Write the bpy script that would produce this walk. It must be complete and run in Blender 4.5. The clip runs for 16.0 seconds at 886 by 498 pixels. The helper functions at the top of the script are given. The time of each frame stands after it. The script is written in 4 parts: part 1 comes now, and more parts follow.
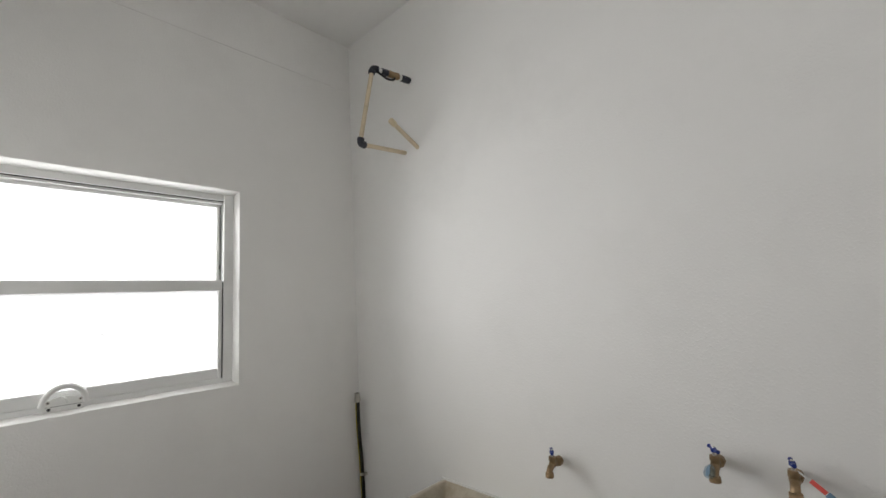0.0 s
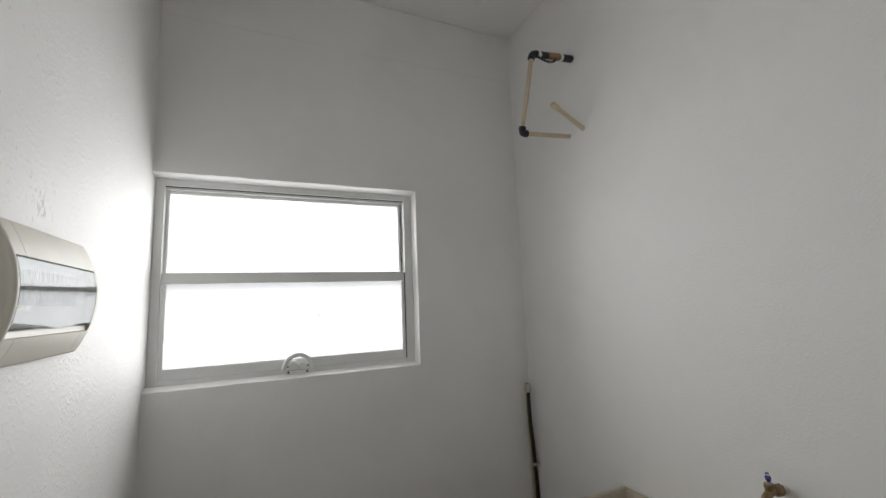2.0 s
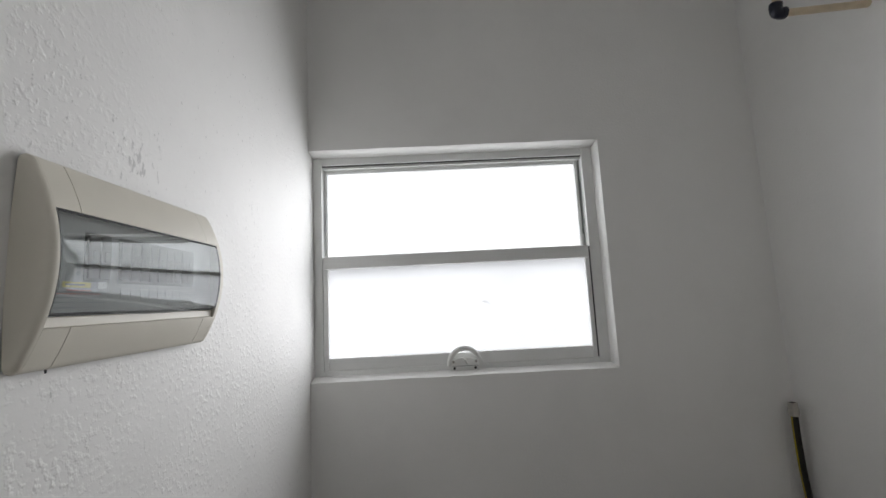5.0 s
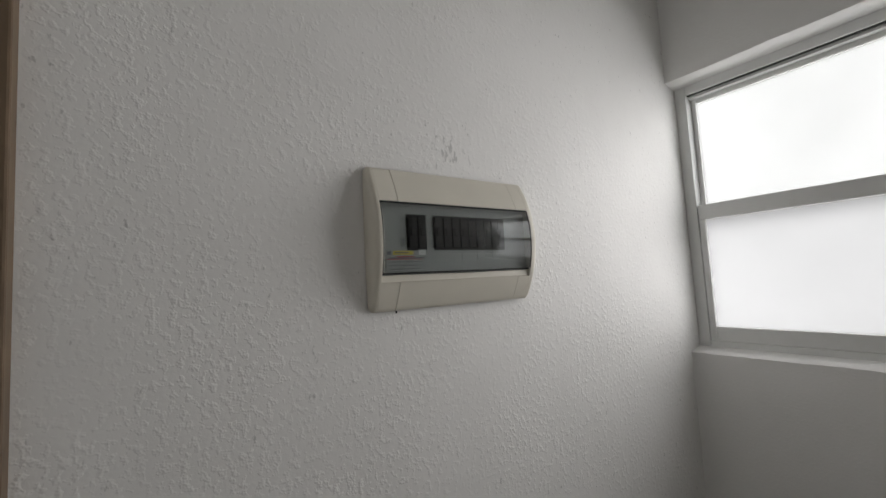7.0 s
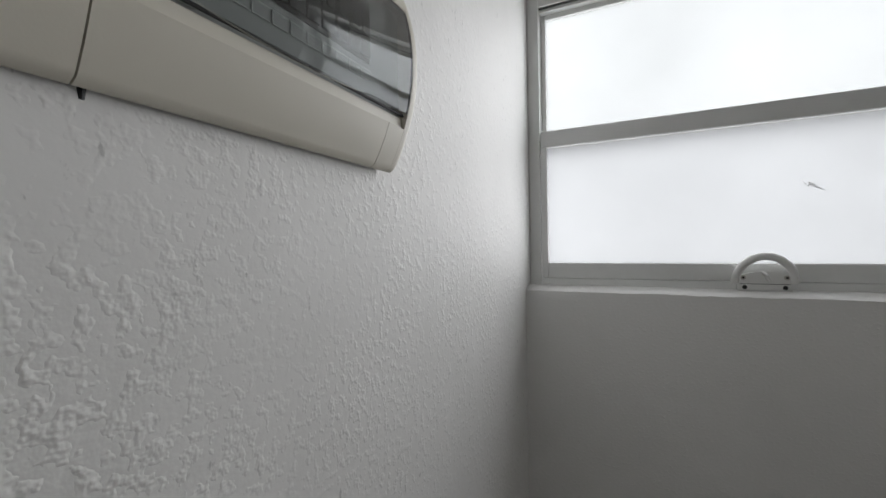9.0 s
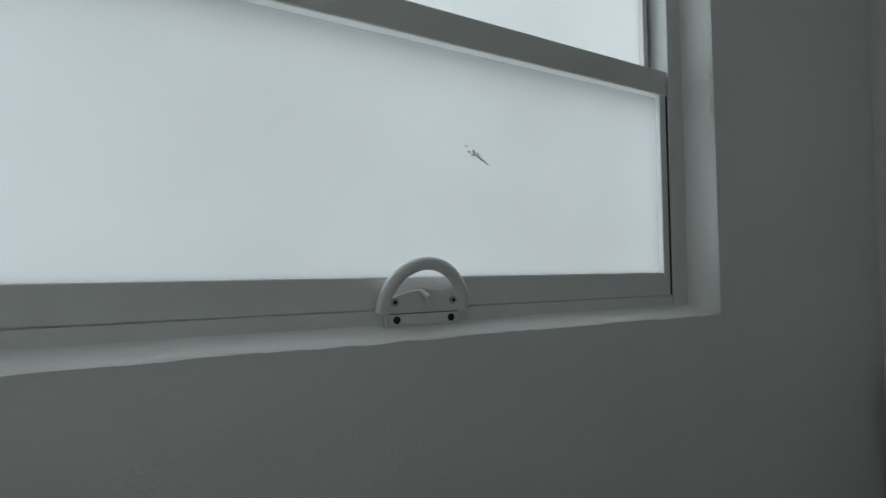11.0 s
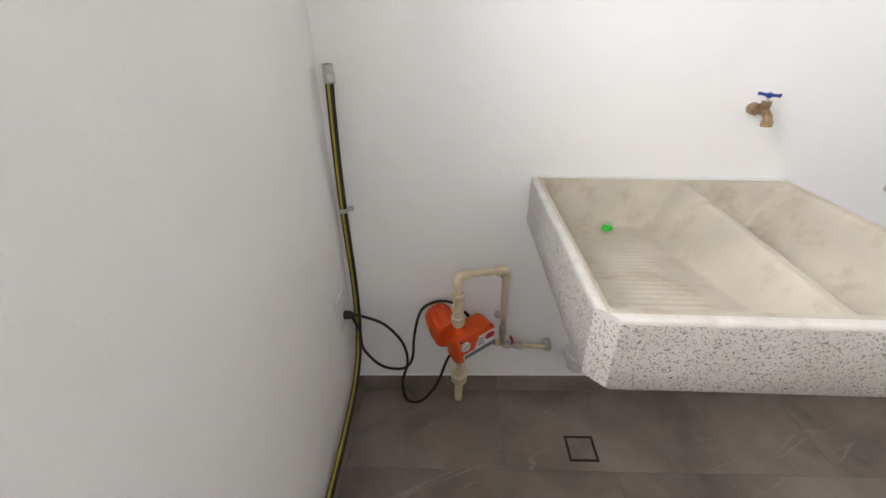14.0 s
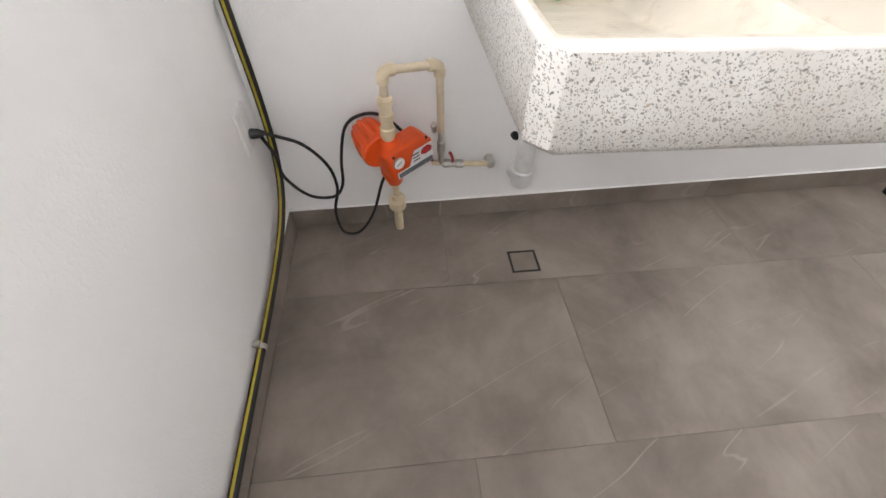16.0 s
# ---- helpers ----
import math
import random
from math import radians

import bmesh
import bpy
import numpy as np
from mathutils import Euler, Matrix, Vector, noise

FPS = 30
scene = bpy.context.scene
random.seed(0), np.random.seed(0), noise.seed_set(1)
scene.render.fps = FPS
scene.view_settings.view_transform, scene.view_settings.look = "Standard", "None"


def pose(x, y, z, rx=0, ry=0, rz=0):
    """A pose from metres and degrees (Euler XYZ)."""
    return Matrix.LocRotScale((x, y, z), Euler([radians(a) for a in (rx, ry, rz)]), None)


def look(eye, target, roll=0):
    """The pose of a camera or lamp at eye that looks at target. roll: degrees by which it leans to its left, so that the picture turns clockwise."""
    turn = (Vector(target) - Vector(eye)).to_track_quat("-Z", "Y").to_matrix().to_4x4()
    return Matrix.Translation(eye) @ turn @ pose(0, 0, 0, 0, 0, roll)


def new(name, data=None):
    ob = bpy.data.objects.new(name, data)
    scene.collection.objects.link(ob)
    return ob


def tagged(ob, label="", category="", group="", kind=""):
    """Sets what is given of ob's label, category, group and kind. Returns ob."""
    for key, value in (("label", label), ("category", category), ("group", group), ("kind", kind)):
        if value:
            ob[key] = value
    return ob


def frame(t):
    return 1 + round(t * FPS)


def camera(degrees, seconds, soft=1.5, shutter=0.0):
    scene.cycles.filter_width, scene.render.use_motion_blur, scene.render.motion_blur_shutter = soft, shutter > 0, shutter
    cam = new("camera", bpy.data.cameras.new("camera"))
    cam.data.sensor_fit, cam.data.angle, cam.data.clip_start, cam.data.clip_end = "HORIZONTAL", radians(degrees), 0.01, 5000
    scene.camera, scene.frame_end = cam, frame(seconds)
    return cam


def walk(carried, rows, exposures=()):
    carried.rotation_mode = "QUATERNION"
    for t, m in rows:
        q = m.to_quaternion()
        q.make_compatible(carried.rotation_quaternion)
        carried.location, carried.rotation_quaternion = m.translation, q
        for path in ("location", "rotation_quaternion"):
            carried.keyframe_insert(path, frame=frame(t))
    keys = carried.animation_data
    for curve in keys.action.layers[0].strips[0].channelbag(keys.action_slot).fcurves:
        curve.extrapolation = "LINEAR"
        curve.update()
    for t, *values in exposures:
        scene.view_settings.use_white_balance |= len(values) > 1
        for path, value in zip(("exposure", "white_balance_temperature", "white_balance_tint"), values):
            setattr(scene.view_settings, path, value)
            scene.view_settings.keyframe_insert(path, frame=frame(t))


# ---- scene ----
cam = camera(94.4, 16.0)
PATH = [
    (0, (0.405, -1.986, 1.691), (1.857, -0.634, 1.949), -3.4),
    (0.5, (0.395, -1.986, 1.69), (1.796, -0.589, 1.984), -2.9),
    (1, (0.391, -1.982, 1.689), (1.673, -0.472, 1.966), -2.7),
    (1.5, (0.403, -1.982, 1.669), (1.433, -0.291, 1.948), -2.6),
    (2, (0.41, -1.975, 1.685), (1.219, -0.164, 1.943), -2.3),
    (2.5, (0.412, -1.973, 1.687), (1.063, -0.097, 1.926), -1.8),
    (3, (0.409, -1.969, 1.685), (0.933, -0.05, 1.898), -1.4),
    (3.2, (0.405, -1.956, 1.682), (0.887, -0.026, 1.886), -1.3),
    (5.3, (0.485, -1.523, 1.655), (0.274, 0.45, 1.909), -3.7),
    (5.5, (0.493, -1.503, 1.646), (0.033, 0.43, 1.881), -3.5),
    (6, (0.577, -1.439, 1.64), (-0.44, 0.274, 1.816), -0.2),
    (6.5, (0.646, -1.401, 1.648), (-0.784, -0.012, 1.801), -2.7),
    (7, (0.645, -1.406, 1.654), (-0.989, -0.262, 1.806), -3.2),
    (7.5, (0.613, -1.394, 1.643), (-1.029, -0.257, 1.744), -2.4),
    (8, (0.483, -1.375, 1.599), (-1.006, -0.042, 1.663), -2.9),
    (8.5, (0.351, -1.339, 1.569), (-0.85, 0.26, 1.549), -2.9),
    (9, (0.296, -1.191, 1.517), (-0.568, 0.613, 1.499), -1.0),
    (9.2, (0.297, -1.119, 1.512), (-0.441, 0.739, 1.534), -0.3),
    (11.5, (0.42, -0.384, 1.469), (1.668, 1.176, 1.567), -1.9),
    (12, (0.496, -0.332, 1.49), (2.123, 0.831, 1.513), -3.2),
    (12.5, (0.521, -0.295, 1.483), (2.431, 0.279, 1.341), -3.4),
    (13, (0.549, -0.358, 1.447), (2.5, -0.156, 1.057), -2.2),
    (13.5, (0.583, -0.379, 1.388), (2.451, -0.291, 0.677), -1.2),
    (14, (0.588, -0.377, 1.327), (2.335, -0.322, 0.356), -0.5),
    (14.5, (0.563, -0.376, 1.31), (2.228, -0.35, 0.202), 0.3),
    (15, (0.543, -0.381, 1.309), (2.147, -0.376, 0.114), 0.7),
    (15.5, (0.566, -0.381, 1.204), (2.045, -0.429, -0.141), 0.6),
    (16, (0.615, -0.431, 1.111), (1.947, -0.59, -0.372), 1.0),
]
EXPOSURES = [
    (0, -0.35, 6700, 11), (1.0, -0.45, 6650, 11), (1.5, -0.7, 6650, 11), (2.5, -0.81, 6650, 11), (3.2, -0.86, 6600, 11), (5.5, -1.2, 6500, 12), (6.5, -1.52, 6750, 12), (7.0, -1.42, 6750, 12), (8.0, -1.3, 6650, 11), (9.0, -1.45, 6500, 11),
    (11.3, -2.1, 6050, 2), (12.0, -2.05, 6100, 2), (12.5, -1.65, 6980, 4), (13.0, -0.75, 7750, 9), (13.5, 0.2, 6900, 13), (14.0, 0.67, 6600, 14), (14.5, 0.85, 6560, 14), (15.0, 0.85, 6560, 14), (15.5, 1.12, 6540, 14), (16.0, 1.4, 6480, 15),
]
walk(cam, [(t, look(eye, target, roll)) for t, eye, target, roll in PATH], EXPOSURES)

# ---- world and light ----
world = bpy.data.worlds.new("world")
scene.world = world
world.use_nodes = True
wn = world.node_tree
sky = wn.nodes.new("ShaderNodeTexSky")
sky.sky_type, sky.sun_disc = "NISHITA", False
sky.sun_elevation, sky.sun_rotation = radians(55), radians(200)
wn.links.new(sky.outputs[0], wn.nodes["Background"].inputs[0])
wn.nodes["Background"].inputs[1].default_value = 0.1
sun = new("sun", bpy.data.lights.new("sun", "SUN"))
sun.data.energy, sun.data.angle, sun.data.color = 0.8, radians(15), (1, 0.97, 0.93)
sun.matrix_world = look((2, -6, 9), (0, 0, 0))
# daylight that falls through the frosted window
day = new("window_daylight", bpy.data.lights.new("window_daylight", "AREA"))
day.data.shape, day.data.size, day.data.size_y = "RECTANGLE", 1.5, 1.2
day.data.spread = radians(138)
day.data.energy, day.data.color = 44, (0.97, 0.985, 1.0)
day.matrix_world = look((0.580, 0.38, 1.83), (0.580, -1.0, 1.81))

# ---- materials ----
def node(nt, kind, **vals):
    n = nt.nodes.new(kind)
    for k, v in vals.items():
        n.inputs[k].default_value = v
    return n


def mat(name, col, rough=0.5, metal=0.0, var=0.1, scale=6.0, bump=0.0, bump_scale=220.0, dirt=None, dirt_scale=3.0, dirt_amount=0.3, spec=0.5):
    """A painted, moulded or cast surface: two scales of tone, fine relief, optional blotches."""
    m = bpy.data.materials.new(name)
    m.use_nodes = True
    nt = m.node_tree
    p = nt.nodes["Principled BSDF"]
    p.inputs["Roughness"].default_value, p.inputs["Metallic"].default_value = rough, metal
    p.inputs["Specular IOR Level"].default_value = spec
    geo = nt.nodes.new("ShaderNodeNewGeometry")
    n1 = node(nt, "ShaderNodeTexNoise", Scale=scale, Detail=6.0)
    nt.links.new(geo.outputs["Position"], n1.inputs["Vector"])
    ramp = nt.nodes.new("ShaderNodeValToRGB")
    ramp.color_ramp.elements[0].position, ramp.color_ramp.elements[1].position = 0.3, 0.7
    ramp.color_ramp.elements[0].color = (*[c * (1 - var) for c in col], 1)
    ramp.color_ramp.elements[1].color = (*[min(1, c * (1 + var * 0.5)) for c in col], 1)
    nt.links.new(n1.outputs[0], ramp.inputs[0])
    out = ramp.outputs[0]
    if dirt:
        n2 = node(nt, "ShaderNodeTexNoise", Scale=dirt_scale, Detail=8.0, Roughness=0.65)
        nt.links.new(geo.outputs["Position"], n2.inputs["Vector"])
        r2 = nt.nodes.new("ShaderNodeValToRGB")
        r2.color_ramp.elements[0].position, r2.color_ramp.elements[1].position = 0.5, 0.72
        r2.color_ramp.elements[0].color, r2.color_ramp.elements[1].color = (0, 0, 0, 1), (dirt_amount,) * 3 + (1,)
        nt.links.new(n2.outputs[0], r2.inputs[0])
        mix = nt.nodes.new("ShaderNodeMix")
        mix.data_type = "RGBA"
        nt.links.new(r2.outputs[0], mix.inputs[0])
        nt.links.new(out, mix.inputs[6])
        mix.inputs[7].default_value = (*dirt, 1)
        out = mix.outputs[2]
    nt.links.new(out, p.inputs["Base Color"])
    if bump:
        nb = node(nt, "ShaderNodeTexNoise", Scale=bump_scale, Detail=3.0)
        nt.links.new(geo.outputs["Position"], nb.inputs["Vector"])
        b = node(nt, "ShaderNodeBump", Strength=bump, Distance=0.002)
        nt.links.new(nb.outputs[0], b.inputs["Height"])
        nt.links.new(b.outputs[0], p.inputs["Normal"])
    return m


def wall_paint(name, col, relief, grain, patchy=0.0):
    """Rolled wall paint over plaster: orange-peel grain, long trowel waves and faint smudges."""
    m = mat(name, col, 0.62, var=0.03, scale=1.6, dirt=(0.5, 0.49, 0.47), dirt_scale=2.3, dirt_amount=0.10)
    nt = m.node_tree
    p = nt.nodes["Principled BSDF"]
    geo = nt.nodes["Geometry"]
    fine = node(nt, "ShaderNodeTexNoise", Scale=grain, Detail=2.5, Roughness=0.5)
    lumps = node(nt, "ShaderNodeTexNoise", Scale=grain * 0.8, Detail=2.0)
    wave = node(nt, "ShaderNodeTexNoise", Scale=4.0, Detail=2.0)
    for n in (fine, lumps, wave):
        nt.links.new(geo.outputs["Position"], n.inputs["Vector"])
    peaks = nt.nodes.new("ShaderNodeMapRange")
    peaks.inputs[1].default_value, peaks.inputs[2].default_value = 0.50, 0.75
    nt.links.new(lumps.outputs[0], peaks.inputs[0])
    add = nt.nodes.new("ShaderNodeMath")
    add.operation = "MULTIPLY_ADD"
    add.inputs[1].default_value = 0.45
    nt.links.new(fine.outputs[0], add.inputs[0])
    nt.links.new(peaks.outputs[0], add.inputs[2])
    # the relief comes and goes in patches
    cloud = node(nt, "ShaderNodeTexNoise", Scale=5.0, Detail=3.0)
    nt.links.new(geo.outputs["Position"], cloud.inputs["Vector"])
    amount = nt.nodes.new("ShaderNodeMapRange")
    amount.inputs[1].default_value, amount.inputs[2].default_value = 0.35, 0.62
    amount.inputs[3].default_value, amount.inputs[4].default_value = 1 - patchy, 1 + 0.4 * patchy
    nt.links.new(cloud.outputs[0], amount.inputs[0])
    height = nt.nodes.new("ShaderNodeMath")
    height.operation = "MULTIPLY"
    nt.links.new(add.outputs[0], height.inputs[0])
    nt.links.new(amount.outputs[0], height.inputs[1])
    b1 = node(nt, "ShaderNodeBump", Strength=relief, Distance=0.003)
    nt.links.new(height.outputs[0], b1.inputs["Height"])
    b2 = node(nt, "ShaderNodeBump", Strength=0.25, Distance=0.02)
    nt.links.new(wave.outputs[0], b2.inputs["Height"])
    nt.links.new(b1.outputs[0], b2.inputs["Normal"])
    nt.links.new(b2.outputs[0], p.inputs["Normal"])
    return m


def tile_stone(name):
    """Taupe porcelain with cloudy tone and thin pale veins; each tile is cut from another place."""
    m = bpy.data.materials.new(name)
    m.use_nodes = True
    nt = m.node_tree
    p = nt.nodes["Principled BSDF"]
    geo = nt.nodes.new("ShaderNodeNewGeometry")
    info = nt.nodes.new("ShaderNodeObjectInfo")
    off = nt.nodes.new("ShaderNodeVectorMath")
    off.operation = "MULTIPLY_ADD"
    off.inputs[1].default_value = (1, 1, 1)
    sc = nt.nodes.new("ShaderNodeMath")
    sc.operation = "MULTIPLY"
    sc.inputs[1].default_value = 37.0
    nt.links.new(info.outputs["Random"], sc.inputs[0])
    nt.links.new(geo.outputs["Position"], off.inputs[0])
    nt.links.new(sc.outputs[0], off.inputs[2])
    cloud = node(nt, "ShaderNodeTexNoise", Scale=3.2, Detail=8.0, Roughness=0.62, Distortion=0.25)
    nt.links.new(off.outputs[0], cloud.inputs["Vector"])
    ramp = nt.nodes.new("ShaderNodeValToRGB")
    ramp.color_ramp.elements[0].position, ramp.color_ramp.elements[1].position = 0.32, 0.7
    ramp.color_ramp.elements[0].color, ramp.color_ramp.elements[1].color = (0.148, 0.119, 0.096, 1), (0.300, 0.254, 0.216, 1)
    nt.links.new(cloud.outputs[0], ramp.inputs[0])
    # veins: the zero line of a stretched, distorted noise
    mp = nt.nodes.new("ShaderNodeMapping")
    mp.vector_type = "TEXTURE"
    mp.inputs["Rotation"].default_value = (0, 0, radians(22))
    mp.inputs["Scale"].default_value = (0.31, 3.2, 1.0)
    nt.links.new(off.outputs[0], mp.inputs["Vector"])
    vn = node(nt, "ShaderNodeTexNoise", Scale=2.0, Detail=2.0, Roughness=0.5, Distortion=0.0)
    nt.links.new(mp.outputs[0], vn.inputs["Vector"])
    sub = nt.nodes.new("ShaderNodeMath")
    sub.operation = "SUBTRACT"
    sub.inputs[1].default_value = 0.5
    ab = nt.nodes.new("ShaderNodeMath")
    ab.operation = "ABSOLUTE"
    nt.links.new(vn.outputs[0], sub.inputs[0])
    nt.links.new(sub.outputs[0], ab.inputs[0])
    line = nt.nodes.new("ShaderNodeMapRange")
    line.inputs[1].default_value, line.inputs[2].default_value = 0.0, 0.006
    line.inputs[3].default_value, line.inputs[4].default_value = 0.45, 0.0
    nt.links.new(ab.outputs[0], line.inputs[0])
    fade = node(nt, "ShaderNodeTexNoise", Scale=5.0, Detail=2.0)
    nt.links.new(off.outputs[0], fade.inputs["Vector"])
    fr = nt.nodes.new("ShaderNodeMapRange")
    fr.inputs[1].default_value, fr.inputs[2].default_value = 0.46, 0.62
    nt.links.new(fade.outputs[0], fr.inputs[0])
    mul = nt.nodes.new("ShaderNodeMath")
    mul.operation = "MULTIPLY"
    nt.links.new(line.outputs[0], mul.inputs[0])
    nt.links.new(fr.outputs[0], mul.inputs[1])
    mix = nt.nodes.new("ShaderNodeMix")
    mix.data_type = "RGBA"
    nt.links.new(mul.outputs[0], mix.inputs[0])
    nt.links.new(ramp.outputs[0], mix.inputs[6])
    mix.inputs[7].default_value = (0.42, 0.38, 0.34, 1)
    nt.links.new(mix.outputs[2], p.inputs["Base Color"])
    p.inputs["Roughness"].default_value = 0.5
    b = node(nt, "ShaderNodeBump", Strength=0.12, Distance=0.001)
    nt.links.new(cloud.outputs[0], b.inputs["Height"])
    nt.links.new(b.outputs[0], p.inputs["Normal"])
    return m


def terrazzo(name):
    """White cement with small flat chips of grey, brown and near-black stone."""
    m = bpy.data.materials.new(name)
    m.use_nodes = True
    nt = m.node_tree
    p = nt.nodes["Principled BSDF"]
    geo = nt.nodes.new("ShaderNodeNewGeometry")
    warp = node(nt, "ShaderNodeTexNoise", Scale=60.0, Detail=2.0)
    nt.links.new(geo.outputs["Position"], warp.inputs["Vector"])
    wm = nt.nodes.new("ShaderNodeVectorMath")
    wm.operation = "MULTIPLY_ADD"
    wm.inputs[1].default_value = (0.008, 0.008, 0.008)
    nt.links.new(warp.outputs["Color"], wm.inputs[0])
    nt.links.new(geo.outputs["Position"], wm.inputs[2])
    out = None
    base = node(nt, "ShaderNodeTexNoise", Scale=7.0, Detail=6.0)
    nt.links.new(geo.outputs["Position"], base.inputs["Vector"])
    br = nt.nodes.new("ShaderNodeValToRGB")
    br.color_ramp.elements[0].color, br.color_ramp.elements[1].color = (0.55, 0.525, 0.475, 1), (0.67, 0.65, 0.61, 1)
    br.color_ramp.elements[0].position, br.color_ramp.elements[1].position = 0.35, 0.65
    nt.links.new(base.outputs[0], br.inputs[0])
    out = br.outputs[0]
    for scale, edge, share, rot in ((220.0, 0.0018, 0.42, (0.6, 0.2, 0.5)), (360.0, 0.0011, 0.50, (2.1, 0.4, 1.3)), (250.0, 0.0017, 0.40, (1.1, 1.3, 2.2)), (135.0, 0.0029, 0.13, (0.3, 2.2, 0.9))):
        mp = nt.nodes.new("ShaderNodeMapping")
        mp.vector_type = "TEXTURE"
        mp.inputs["Rotation"].default_value = rot
        mp.inputs["Scale"].default_value = (1.0, 2.6, 1.0)
        nt.links.new(wm.outputs[0], mp.inputs["Vector"])
        v = node(nt, "ShaderNodeTexVoronoi", Scale=scale)
        nt.links.new(mp.outputs[0], v.inputs["Vector"])
        chip = nt.nodes.new("ShaderNodeMapRange")
        chip.inputs[1].default_value, chip.inputs[2].default_value = edge * scale * 0.72, edge * scale
        chip.inputs[3].default_value, chip.inputs[4].default_value = 1.0, 0.0
        nt.links.new(v.outputs["Distance"], chip.inputs[0])
        sep = nt.nodes.new("ShaderNodeSeparateColor")
        nt.links.new(v.outputs["Color"], sep.inputs[0])
        pick = nt.nodes.new("ShaderNodeMath")
        pick.operation = "LESS_THAN"
        pick.inputs[1].default_value = share
        nt.links.new(sep.outputs[0], pick.inputs[0])
        both = nt.nodes.new("ShaderNodeMath")
        both.operation = "MULTIPLY"
        nt.links.new(chip.outputs[0], both.inputs[0])
        nt.links.new(pick.outputs[0], both.inputs[1])
        cr = nt.nodes.new("ShaderNodeValToRGB")
        e = cr.color_ramp.elements
        e[0].position, e[0].color = 0.0, (0.14, 0.135, 0.12, 1)
        e[1].position, e[1].color = 1.0, (0.62, 0.60, 0.55, 1)
        for pos, c in ((0.12, (0.34, 0.33, 0.30, 1)), (0.45, (0.44, 0.41, 0.35, 1)), (0.62, (0.50, 0.50, 0.48, 1)), (0.8, (0.50, 0.39, 0.29, 1))):
            n = e.new(pos)
            n.color = tuple(0.70 * x for x in c[:3]) + (1,)
        nt.links.new(sep.outputs[1], cr.inputs[0])
        mix = nt.nodes.new("ShaderNodeMix")
        mix.data_type = "RGBA"
        nt.links.new(both.outputs[0], mix.inputs[0])
        nt.links.new(out, mix.inputs[6])
        nt.links.new(cr.outputs[0], mix.inputs[7])
        out = mix.outputs[2]
    nt.links.new(out, p.inputs["Base Color"])
    p.inputs["Roughness"].default_value = 0.4
    b = node(nt, "ShaderNodeBump", Strength=0.15, Distance=0.001)
    nt.links.new(base.outputs[0], b.inputs["Height"])
    nt.links.new(b.outputs[0], p.inputs["Normal"])
    return m


def frosted(name, tint):
    """Acid-etched glass: scatters daylight, keeps a dull sheen."""
    m = bpy.data.materials.new(name)
    m.use_nodes = True
    nt = m.node_tree
    nt.nodes.remove(nt.nodes["Principled BSDF"])
    geo = nt.nodes.new("ShaderNodeNewGeometry")
    n1 = node(nt, "ShaderNodeTexNoise", Scale=2.2, Detail=3.0)
    nt.links.new(geo.outputs["Position"], n1.inputs["Vector"])
    ramp = nt.nodes.new("ShaderNodeValToRGB")
    ramp.color_ramp.elements[0].position, ramp.color_ramp.elements[1].position = 0.3, 0.7
    ramp.color_ramp.elements[0].color = (*[c * 0.86 for c in tint], 1)
    ramp.color_ramp.elements[1].color = (*tint, 1)
    nt.links.new(n1.outputs[0], ramp.inputs[0])
    tr = nt.nodes.new("ShaderNodeBsdfTranslucent")
    nt.links.new(ramp.outputs[0], tr.inputs[0])
    gl = nt.nodes.new("ShaderNodeBsdfGlossy")
    gl.inputs["Roughness"].default_value = 0.35
    fres = node(nt, "ShaderNodeFresnel", IOR=1.35)
    mx = nt.nodes.new("ShaderNodeMixShader")
    nt.links.new(fres.outputs[0], mx.inputs[0])
    nt.links.new(tr.outputs[0], mx.inputs[1])
    nt.links.new(gl.outputs[0], mx.inputs[2])
    nt.links.new(mx.outputs[0], nt.nodes["Material Output"].inputs[0])
    return m


def clear_plastic(name, col):
    m = bpy.data.materials.new(name)
    m.use_nodes = True
    nt = m.node_tree
    nt.nodes.remove(nt.nodes["Principled BSDF"])
    tr = nt.nodes.new("ShaderNodeBsdfTransparent")
    tr.inputs[0].default_value = (*col, 1)
    gl = nt.nodes.new("ShaderNodeBsdfGlossy")
    gl.inputs["Roughness"].default_value = 0.03
    facing = node(nt, "ShaderNodeLayerWeight", Blend=0.5)
    power = nt.nodes.new("ShaderNodeMath")
    power.operation = "POWER"
    power.inputs[1].default_value = 1.85
    gloss = nt.nodes.new("ShaderNodeMapRange")
    gloss.inputs[3].default_value, gloss.inputs[4].default_value = 0.0, 1.0
    nt.links.new(facing.outputs["Facing"], power.inputs[0])
    nt.links.new(power.outputs[0], gloss.inputs[0])
    mx = nt.nodes.new("ShaderNodeMixShader")
    nt.links.new(gloss.outputs[0], mx.inputs[0])
    nt.links.new(tr.outputs[0], mx.inputs[1])
    nt.links.new(gl.outputs[0], mx.inputs[2])
    nt.links.new(mx.outputs[0], nt.nodes["Material Output"].inputs[0])
    return m


